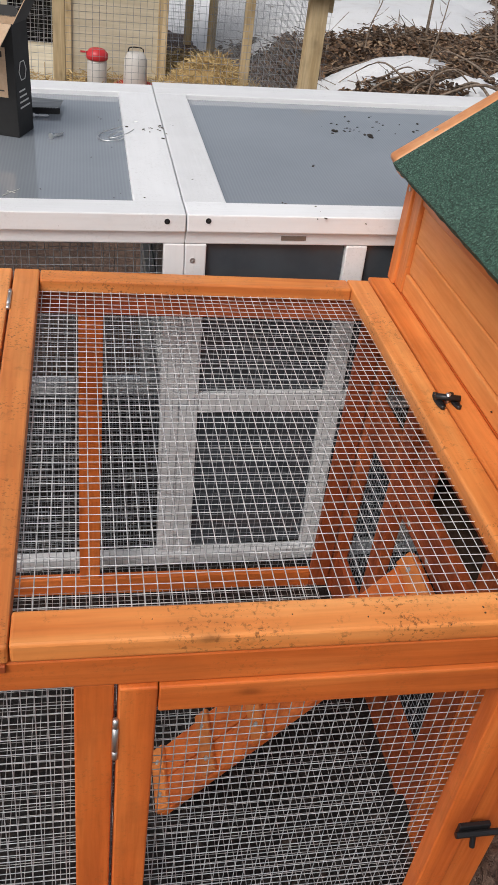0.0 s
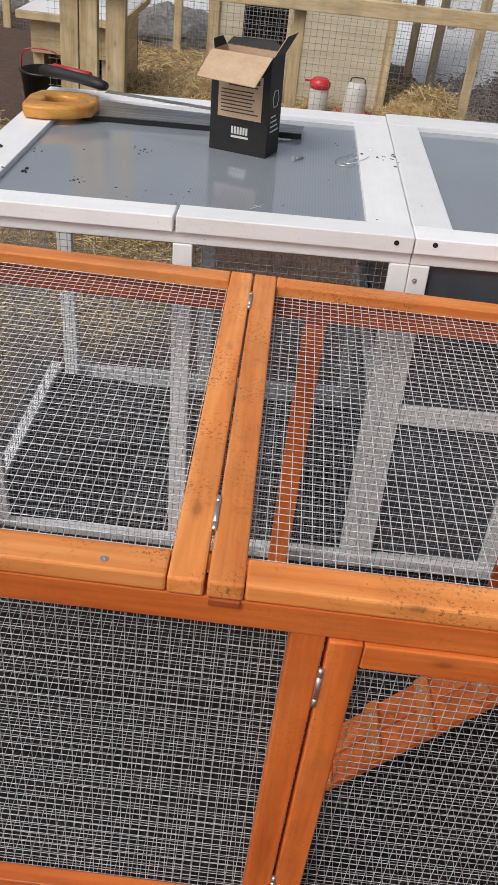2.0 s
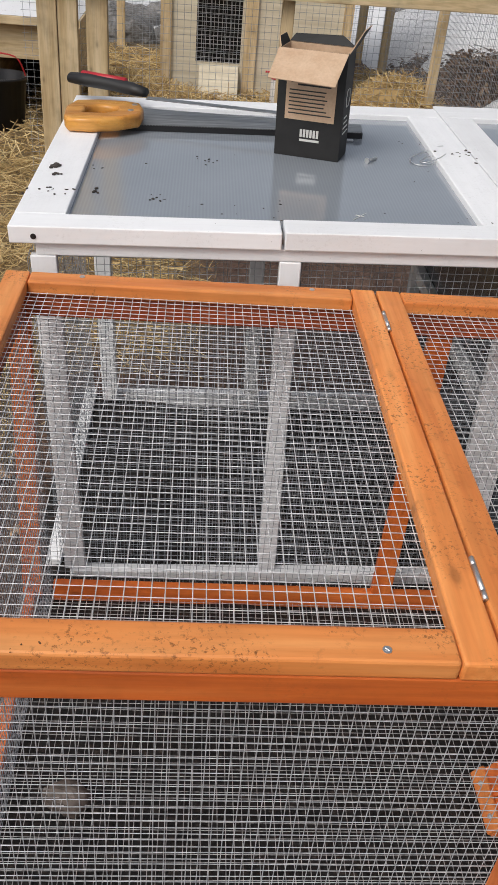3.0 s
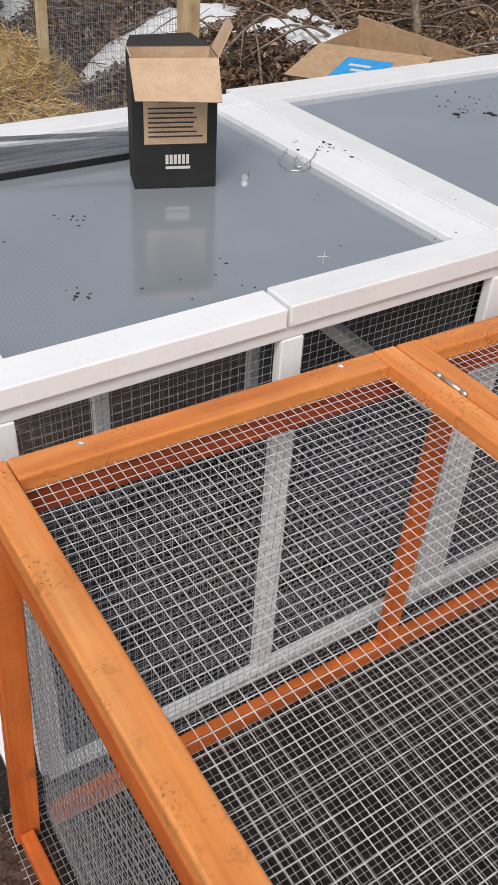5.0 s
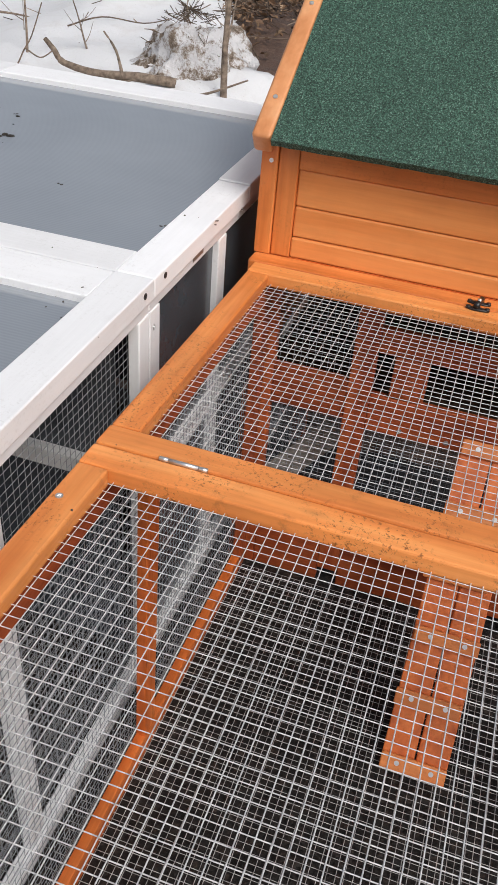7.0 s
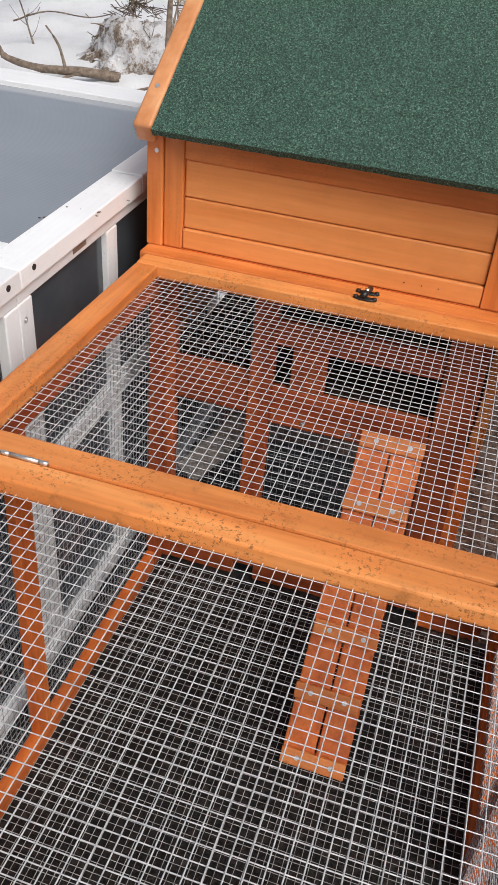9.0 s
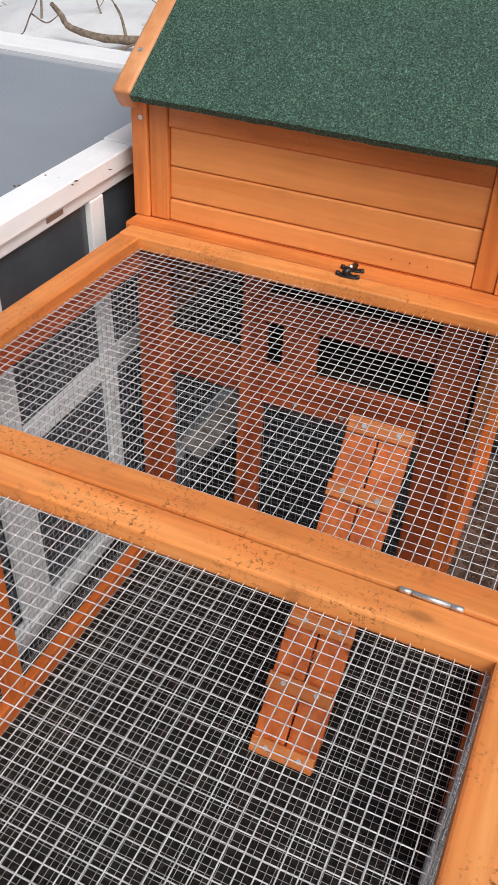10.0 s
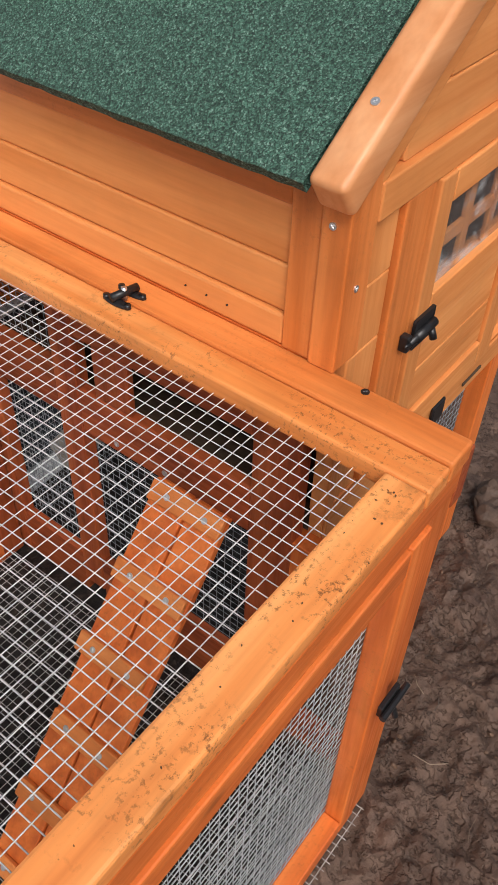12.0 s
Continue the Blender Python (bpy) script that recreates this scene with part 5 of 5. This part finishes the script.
def sapling(x, y, h, lean, seed, label, r=0.012):
    rng = random.Random(seed)
    z = ground_height(x, y)
    s = thing("sapling", (x, y, z), label, "sapling", "saplings on the bank")
    top = (x + lean[0], y + lean[1], z + h)
    pts = [(x, y, z - 0.02)] + [(x + lean[0] * k / 3 + rng.uniform(-0.02, 0.02), y + lean[1] * k / 3, z + h * k / 3) for k in (1, 2)] + [top]
    part("stem", limb(bmesh.new(), pts, r, r * 0.35), bark, s, smooth=True)
    for k in range(4):
        t = rng.uniform(0.3, 0.95)
        p = Vector((x, y, z)).lerp(Vector(top), t)
        a = rng.uniform(0, 6.28)
        d = Vector((math.cos(a), math.sin(a), 0.8)) * h * rng.uniform(0.15, 0.3)
        part("twig", limb(bmesh.new(), [p, p + d * 0.5 + Vector((0, 0, -0.01)), p + d], r * 0.4, r * 0.12, 5), bark, s, smooth=True)
    return s


sapling(2.5, 1.475, 0.75, (0.03, 0.02), 1, "thin bare sapling standing in the snow", 0.015)
sapling(2.55, 2.35, 0.5, (0.15, 0.1), 2, "thin dark bare shoot sticking out of snow", 0.006)
sapling(2.75, 2.15, 0.3, (-0.1, 0.05), 3, "short bare twig sticking out of snow", 0.005)
sapling(2.45, 5.6, 0.9, (0.05, 0.1), 4, "thin bare sapling at the snow's edge", 0.012)
sapling(2.9, 5.4, 0.7, (-0.2, 0.1), 5, "leaning bare shrub stem before the snow", 0.008)
sapling(2.1, 4.6, 0.5, (0.1, 0.1), 6, "thin bare shoot among dead leaves", 0.006)
sapling(3.3, 1.75, 0.35, (0.2, 0.1), 7, "low bare twig on dirty snow", 0.006)
sapling(1.9, 5.2, 0.45, (0.1, 0.1), 8, "bare shoot among dead leaves", 0.006)
sapling(3.0, 3.9, 0.7, (-0.1, 0.2), 9, "brown bare stem in the leaf litter", 0.03)


def root_tangle(seed):
    rng = random.Random(seed)
    s = thing("root_tangle", (2.3, 3.9, ground_height(2.3, 3.9)), "tangle of bare roots and brambles on the bank", "brushwood")
    for k in range(46):
        x, y = rng.uniform(1.5, 3.6), rng.uniform(3.1, 5.0)
        a, l = rng.uniform(0, 6.28), rng.uniform(0.3, 0.9)
        pts = []
        for i in range(4):
            q = i / 3
            px, py = x + math.cos(a) * l * q + rng.uniform(-0.06, 0.06), y + math.sin(a) * l * q + rng.uniform(-0.06, 0.06)
            pts.append((px, py, ground_height(px, py) + 0.02 + 0.16 * math.sin(math.pi * q) * rng.random()))
        part("root", limb(bmesh.new(), pts, rng.uniform(0.004, 0.013), 0.002, 5), bark, s, smooth=True)
    return s


root_tangle(3)


def dirt_mound(x, y, rx, ry, h, seed, label):
    bm = bmesh.new()
    z = ground_height(x, y)
    bmesh.ops.create_icosphere(bm, subdivisions=5, radius=1, matrix=Matrix.Translation((x, y, z)) @ Matrix.Diagonal((rx, ry, h, 1)))
    for v in bm.verts:
        p = v.co * 1.0
        v.co += v.normal * (0.09 * noise.noise(p * 5 + Vector((seed, 0, 0))) + 0.05 * noise.noise(p * 13) + 0.02 * noise.noise(p * 40))
    ob = part("dirty_snow_mound", bm, mound_mat, smooth=True)
    return tagged(ob, label, "snow mound")


mound_mat, mnt, mb = material("dirty_snow", (0.6, 0.57, 0.55), 0.75)
mtc = mnt.nodes.new("ShaderNodeTexCoord")
mnt.links.new(ramp(mnt, noise_at(mnt, mtc.outputs["Object"], 11.0, 8, 0.78), [(0.36, (0.06, 0.04, 0.028)), (0.45, (0.26, 0.2, 0.15)), (0.53, (0.72, 0.72, 0.74))]), mb.inputs["Base Color"])
bump(mnt, mb, noise_at(mnt, mtc.outputs["Object"], 30.0, 6, 0.7), 0.9, 0.03)
strands("twigs", [(2.8 + 0.2 * math.cos(k * 2.4) * (k % 7) / 7, 1.74 + 0.18 * math.sin(k * 2.4) * (k % 7) / 7, 0.66 - 0.18 * ((k % 7) / 7) ** 2) for k in range(90)], 0.13, 0.0022, TWIG, "dead stalks caught in the dirty snow", "twigs", 35, flat=0.5)
dirt_mound(2.8, 1.74, 0.3, 0.22, 0.19, 3, "mound of snow mixed with earth and leaves")


# ---------- flattened carton behind the hutch ----------
def moving_carton():
    c = thing("moving_carton", (2.02, 3.03, ground_height(2.02, 3.03)), "open brown cardboard carton with a blue printed flap", "carton")
    brown = cardboard_material("brown_carton", (0.4, 0.26, 0.15), (0.5, 0.34, 0.21))
    blue = cardboard_material("blue_print", (0.02, 0.26, 0.62), (0.04, 0.33, 0.7))
    m = Matrix.Translation((2.02, 3.03, ground_height(2.02, 3.03) + 0.17)) @ Euler((radians(6), radians(-5), radians(-70))).to_matrix().to_4x4()

    def sheet(name, x0, x1, y0, y1, z0, z1, mat, parent, label=""):
        bm = box(x0, x1, y0, y1, z0, z1, 0.001)
        bmesh.ops.transform(bm, matrix=m, verts=bm.verts)
        return part(name, bm, mat, parent, label)

    tip = Matrix.Rotation(radians(12), 4, "X")
    flap = box(-0.38, 0.2, -0.3, 0.0, 0.0, 0.005, 0.001)
    bmesh.ops.transform(flap, matrix=m @ tip, verts=flap.verts)
    lid_flap = part("flap", flap, brown, c)
    patch = box(-0.17, 0.06, -0.27, -0.09, 0.0055, 0.0065, 0)
    bmesh.ops.transform(patch, matrix=m @ tip, verts=patch.verts)
    part("print", patch, blue, lid_flap, "bright blue printed patch")
    sheet("front_side", -0.38, 0.3, 0.002, 0.007, -0.21, 0.0, brown, c)
    rear = box(-0.38, 0.3, 0.34, 0.345, -0.21, 0.05, 0.001)
    for v in rear.verts:
        if v.co.z > 0:
            v.co.z -= 0.12 * (v.co.x + 0.38) / 0.68
    bmesh.ops.transform(rear, matrix=m, verts=rear.verts)
    part("rear_side", rear, brown, c)
    sheet("end_side", -0.38, -0.375, 0.008, 0.339, -0.21, 0.0, brown, c)
    sheet("end_side", 0.295, 0.3, 0.008, 0.339, -0.21, -0.07, brown, c)
    sheet("bottom", -0.374, 0.294, 0.008, 0.339, -0.21, -0.205, brown, c)
    for a, b in (((-0.1, -0.2), (0.03, -0.19)), ((-0.13, -0.16), (-0.02, -0.15))):
        stripe = box(a[0], b[0], a[1], b[1] + 0.008, 0.0067, 0.0072, 0)
        bmesh.ops.transform(stripe, matrix=m @ tip, verts=stripe.verts)
        part("pale_print", stripe, print_white, lid_flap)
    return c


moving_carton()


# ---------- fenced yard with the plywood coop ----------
def fence():
    f = thing("yard_fence", (0.0, 3.0, ground_height(0, 3.0)), "raw lumber fence with wire mesh round a straw yard", "fence")
    fy = lambda x: 2.9 + 0.085 * (x + 0.85)
    g = lambda x, y: ground_height(x, y) - 0.03
    for x0, x1, d, top in ((-0.885, -0.815, 0.04, 1.5), (-0.813, -0.742, 0.04, 1.5), (-0.712, -0.635, 0.04, 1.5), (0.0, 0.045, 0.04, 0.742), (0.975, 1.05, 0.045, 1.15)):
        y = fy(x0)
        board("post", f, raw, x0, x1, y, y + d, g(x0, y), top, 0.003)
    bm = box(-2.6, 1.09, -0.02, 0.018, 0.744, 0.8, 0.003)
    bmesh.ops.transform(bm, matrix=Matrix.Translation((0, fy(0) - 0.02, 0)) @ Matrix.Rotation(math.atan(0.085), 4, "Z"), verts=bm.verts)
    part("rail", bm, raw[0], f)
    part("rail_end", box(1.04, 1.075, 3.08, 3.13, 0.69, 0.743, 0.002), raw[0], f)
    wire_grid("wire_mesh", f, (-0.95, fy(-0.95) + 0.06, -0.1), (0.9964, 0.0845, 0), (0, 0, 1), 2.05, 1.2, cell=0.0254, r=0.0007, seed=61, metal=wall_wire)
    # side towards the bank and rear side
    for x, y, w in ((1.0, 4.6, 0.05), (1.03, 6.3, 0.06), (0.89, 6.62, 0.06), (-0.95, 6.6, 0.06), (-1.35, 6.6, 0.045), (-1.75, 6.6, 0.045), (-2.3, 6.6, 0.06)):
        board("post", f, raw, x, x + w, y, y + 0.045, g(x, y), 1.2, 0.003)
    part("rail", box(1.0, 1.04, 3.12, 6.6, 0.75, 0.8, 0.003), raw[1], f)
    wire_grid("wire_mesh", f, (1.045, 3.15, -0.15), (0.005, 1, 0), (0, 0, 1), 3.4, 1.2, cell=0.0254, r=0.0007, seed=62, metal=wall_wire)
    wire_grid("wire_mesh", f, (-2.8, 6.66, -0.2), (1, 0, 0), (0, 0, 1), 3.8, 1.3, cell=0.0254, r=0.0008, seed=63, metal=wall_wire)
    return f


fence()


def plywood_material():
    m, nt, b = material("painted_plywood", (0.62, 0.56, 0.43), 0.65)
    v, _ = coords(nt, (1.2, 1.2, 22))
    n = noise_at(nt, v, 2.0, 5)
    nt.links.new(ramp(nt, n, [(0.3, (0.5, 0.44, 0.32)), (0.6, (0.62, 0.56, 0.43)), (0.8, (0.68, 0.62, 0.5))]), b.inputs["Base Color"])
    bump(nt, b, n, 0.2, 0.002)
    return m


plywood = plywood_material()
# near-black colour for the backs of coop and shelter, painted shade behind their openings
dark_inside = material("unlit_coop_interior", (0.02, 0.02, 0.02), 0.9)[0]


def coop():
    y = 5.35
    gz = ground_height(0.1, y) - 0.03
    c = thing("chicken_coop", (0.05, y + 0.5, gz), "pale plywood chicken coop with a meshed dark opening", "chicken coop")
    x0, x1 = -0.56, 0.64
    wx0, wx1, wz0, wz1 = -0.335, -0.052, 0.03, 0.43
    for a, b_, z0, z1 in ((x0, wx0, gz, 1.1), (wx1, x1, gz, 1.1), (wx0, wx1, gz, wz0), (wx0, wx1, wz1, 1.1)):
        part("front_panel", box(a, b_, y, y + 0.015, z0, z1, 0.001), plywood, c)
    part("side_panel", box(x0, x0 + 0.015, y + 0.016, y + 1.0, gz, 1.1, 0.001), plywood, c)
    part("side_panel", box(x1 - 0.015, x1, y + 0.016, y + 1.0, gz, 1.1, 0.001), plywood, c)
    part("rear_panel", box(x0, x1, y + 1.001, y + 1.015, gz, 1.1, 0.001), plywood, c)
    part("dark_backing", box(x0 + 0.02, x1 - 0.02, y + 0.5, y + 0.51, gz, 1.08, 0), dark_inside, c)
    part("roof", box(x0 - 0.1, x1 + 0.1, y - 0.1, y + 1.1, 1.101, 1.13, 0.003), plywood, c)
    for a, b_ in ((x0, x0 + 0.07), (-0.036, 0.046), (x1 - 0.06, x1)):
        board("corner_trim", c, raw, a, b_, y - 0.02, y - 0.001, gz, 1.09)
    wire_grid("wire_mesh", c, (wx0, y - 0.003, wz0), (1, 0, 0), (0, 0, 1), wx1 - wx0, wz1 - wz0, cell=0.0254, r=0.001, seed=64)
    part("ramp", slanted_panel(-0.31, -0.06, y - 0.16, y - 0.004, gz + 0.02, 0.02), plywood, c, "short plywood ramp below the opening")
    return c


def slanted_panel(x0, x1, y0, y1, z0, z1):
    bm = bmesh.new()
    t = 0.014
    v = [bm.verts.new(p) for p in ((x0, y0, z0), (x1, y0, z0), (x1, y1, z1), (x0, y1, z1), (x0, y0, z0 - t), (x1, y0, z0 - t), (x1, y1, z1 - t), (x0, y1, z1 - t))]
    for q in ((0, 1, 2, 3), (7, 6, 5, 4), (0, 4, 5, 1), (1, 5, 6, 2), (2, 6, 7, 3), (3, 7, 4, 0)):
        bm.faces.new([v[k] for k in q])
    return bm


coop()


def lathe(profile, at, sides=24):
    bm = bmesh.new()
    rings = [[bm.verts.new((at[0] + r * math.cos(math.tau * k / sides), at[1] + r * math.sin(math.tau * k / sides), at[2] + z)) for k in range(sides)] for r, z in profile]
    for a, c in zip(rings, rings[1:]):
        for k in range(sides):
            bm.faces.new((a[k], a[(k + 1) % sides], c[(k + 1) % sides], c[k]))
    bm.faces.new(rings[0][::-1])
    bm.faces.new(rings[-1])
    return bm


red_plastic = material("red_plastic", (0.55, 0.03, 0.04), 0.35)[0]
milky, qnt, qb = material("milky_plastic", (0.72, 0.7, 0.68), 0.35)
qb.inputs["Transmission Weight"].default_value = 0.25


def feeder(x, y):
    z = ground_height(x, y)
    f = thing("poultry_feeder", (x, y, z), "milky plastic poultry feeder with a red lid", "feeder", "feeders in the yard")
    part("jar", lathe([(0.055, 0.0), (0.06, 0.03), (0.06, 0.15), (0.05, 0.17)], (x, y, z)), milky, f, smooth=True)
    part("lid", lathe([(0.062, 0.165), (0.066, 0.172), (0.066, 0.2), (0.045, 0.222), (0.02, 0.228)], (x, y, z)), red_plastic, f, "red plastic lid", smooth=True)
    part("lip", rod((x - 0.1, y - 0.02, z + 0.205), (x - 0.05, y - 0.02, z + 0.205), 0.006, 8), red_plastic, f)
    return f


def drinker(x, y):
    z = ground_height(x, y)
    f = thing("poultry_drinker", (x, y, z), "white plastic poultry drinker on a red tray", "drinker", "feeders in the yard")
    part("tray", lathe([(0.1, 0.0), (0.125, 0.02), (0.13, 0.05), (0.122, 0.05), (0.115, 0.025)], (x, y, z)), red_plastic, f, "red plastic tray", smooth=True)
    part("tank", lathe([(0.07, 0.026), (0.073, 0.06), (0.068, 0.2), (0.05, 0.235), (0.03, 0.24)], (x, y, z)), milky, f, smooth=True)
    part("handle", limb(bmesh.new(), [(x - 0.045, y, z + 0.235), (x - 0.035, y, z + 0.262), (x + 0.035, y, z + 0.262), (x + 0.045, y, z + 0.235)], 0.004, 0.004, 6), black_metal, f)
    return f


feeder(0.2, 5.1)
drinker(0.43, 5.05)


def low_hut():
    y = 4.3
    gz = ground_height(-1.2, y) - 0.02
    h = thing("low_hut", (-1.19, y + 0.5, gz), "low wooden shelter with a dark opening and snow on its roof", "shelter")
    board("lintel", h, raw, -1.41, -0.97, y, y + 0.03, 0.19, 0.36)
    board("jamb", h, raw, -1.03, -0.97, y + 0.031, y + 0.06, gz, 0.36)
    board("jamb", h, raw, -1.41, -1.35, y + 0.031, y + 0.06, gz, 0.36)
    part("rear_wall", box(-1.41, -0.97, y + 0.8, y + 0.82, gz, 0.36, 0.001), dark_inside, h)
    part("side_wall", box(-0.99, -0.97, y + 0.061, y + 0.799, gz, 0.36, 0.001), raw[1], h)
    part("side_wall", box(-1.41, -1.39, y + 0.061, y + 0.799, gz, 0.36, 0.001), raw[1], h)
    part("roof", box(-1.47, -0.91, y - 0.06, y + 0.9, 0.361, 0.4, 0.003), raw[0], h)
    bm = bmesh.new()
    bmesh.ops.create_grid(bm, x_segments=30, y_segments=20, size=0.5, matrix=Matrix.Translation((-1.19, y + 0.42, 0.43)) @ Matrix.Diagonal((0.54, 0.94, 1, 1)))
    for v in bm.verts:
        edge = min(1.0, 6 * min(v.co.x + 1.46, -0.92 - v.co.x, v.co.y - y + 0.05, y + 0.89 - v.co.y))
        v.co.z = 0.402 + 0.05 * edge + 0.02 * noise.noise(v.co * 6) * edge
    ob = part("roof_snow", bm, snow_material(), smooth=True)
    tagged(ob, "cap of old snow on the shelter's roof", "snow")
    return h


low_hut()


def bucket():
    x, y = -1.29, 4.1
    z = ground_height(x, y)
    b = thing("bucket", (x, y, z), "black plastic bucket standing on the straw", "bucket")
    part("body", lathe([(0.09, 0.0), (0.12, 0.25), (0.126, 0.25), (0.126, 0.262), (0.115, 0.262), (0.085, 0.01)], (x, y, z)), black_metal, b, smooth=True)
    part("handle", limb(bmesh.new(), [(x - 0.12, y, z + 0.25), (x - 0.08, y - 0.05, z + 0.36), (x + 0.08, y - 0.05, z + 0.36), (x + 0.12, y, z + 0.25)], 0.004, 0.004, 6), red_plastic, b)
    return b


bucket()


def stones():
    rng = random.Random(12)
    grey = cardboard_material("grey_stone", (0.12, 0.115, 0.11), (0.3, 0.29, 0.28))
    wet_earth = cardboard_material("wet_earth", (0.05, 0.028, 0.018), (0.11, 0.066, 0.045))
    earth = cardboard_material("dry_earth", (0.07, 0.05, 0.04), (0.17, 0.14, 0.12))
    for k in range(26):
        x, y = rng.uniform(-2.6, 1.6), rng.uniform(6.9, 8.2)
        r = rng.uniform(0.08, 0.24)
        bm = bmesh.new()
        bmesh.ops.create_icosphere(bm, subdivisions=3, radius=1, matrix=Matrix.Translation((x, y, ground_height(x, y) + r * 0.25)) @ Matrix.Diagonal((r * rng.uniform(1, 1.7), r, r * 0.7, 1)))
        for v in bm.verts:
            v.co += v.normal * r * (0.35 * noise.noise(v.co * 5 + Vector((k, 0, 0))) + 0.12 * noise.noise(v.co * 16))
        tagged(part("stone", bm, grey), "rough grey boulder lying half in snow", "stone", "boulders behind the yard")
    for x, y, r, label in ((-0.45, 0.29, 0.03, "pale clod of earth on the run's floor"), (1.2, 0.1, 0.04, "broken brown clod lying in the mud")):
        bm = bmesh.new()
        bmesh.ops.create_icosphere(bm, subdivisions=4, radius=1, matrix=Matrix.Translation((x, y, ground_height(x, y) + r * 0.35)) @ Matrix.Diagonal((r * 1.4, r * 0.9, r * 0.6, 1)))
        for v in bm.verts:
            v.co += v.normal * r * (0.45 * noise.noise(v.co * 22) + 0.2 * noise.noise(v.co * 70))
        tagged(part("clod", bm, earth if x < 0 else wet_earth), label, "clod")


def mud_crumbs(count, x0, x1, y0, y1, seed):
    """Small broken clods of mud strewn over the trodden ground."""
    rng = random.Random(seed)
    ball = bmesh.new()
    bmesh.ops.create_icosphere(ball, subdivisions=1, radius=1)
    shape = [v.co.copy() for v in ball.verts]
    tris = [[v.index for v in f.verts] for f in ball.faces]
    ball.free()
    verts, faces = [], []
    for _ in range(count):
        x, y = rng.uniform(x0, x1), rng.uniform(y0, y1)
        if covered(x, y) or rng.random() > 0.55 + 0.9 * noise.noise((x * 7.0, y * 7.0, 14.0)):
            continue
        r = 0.0015 + 0.004 * rng.random() ** 3
        m = Matrix.Translation((x, y, ground_height(x, y) + r * 0.05)) @ Euler((rng.uniform(0, 6), rng.uniform(0, 6), rng.uniform(0, 6))).to_matrix().to_4x4() @ Matrix.Diagonal((r * rng.uniform(0.9, 1.6), r * rng.uniform(0.7, 1.1), r * rng.uniform(0.5, 0.9), 1))
        k = len(verts)
        verts += [m @ (q * rng.uniform(0.72, 1.2)) for q in shape]
        faces += [[k + i for i in t] for t in tris]
    me = bpy.data.meshes.new("mud_crumbs")
    me.from_pydata(verts, [], faces)
    m, nt, b = material("crumbled_mud", (0.12, 0.075, 0.05), 0.45)
    geo = nt.nodes.new("ShaderNodeNewGeometry")
    nt.links.new(ramp(nt, geo.outputs["Random Per Island"], [(0.0, (0.06, 0.031, 0.018)), (0.6, (0.12, 0.066, 0.04)), (1.0, (0.17, 0.1, 0.064))]), b.inputs["Base Color"])
    tc = nt.nodes.new("ShaderNodeTexCoord")
    bump(nt, b, noise_at(nt, tc.outputs["Object"], 240.0, 4, 0.7), 0.8, 0.004)
    me.shade_smooth()
    me.materials.append(m)
    return tagged(new("mud_crumbs", me), "crumbled brown clods strewn over the trodden mud", "mud", kind="stuff")


stones()
mud_crumbs(1100, 0.4, 1.45, -0.6, 0.14, 61)
mud_crumbs(900, -1.0, -0.56, 0.1, 1.3, 62)
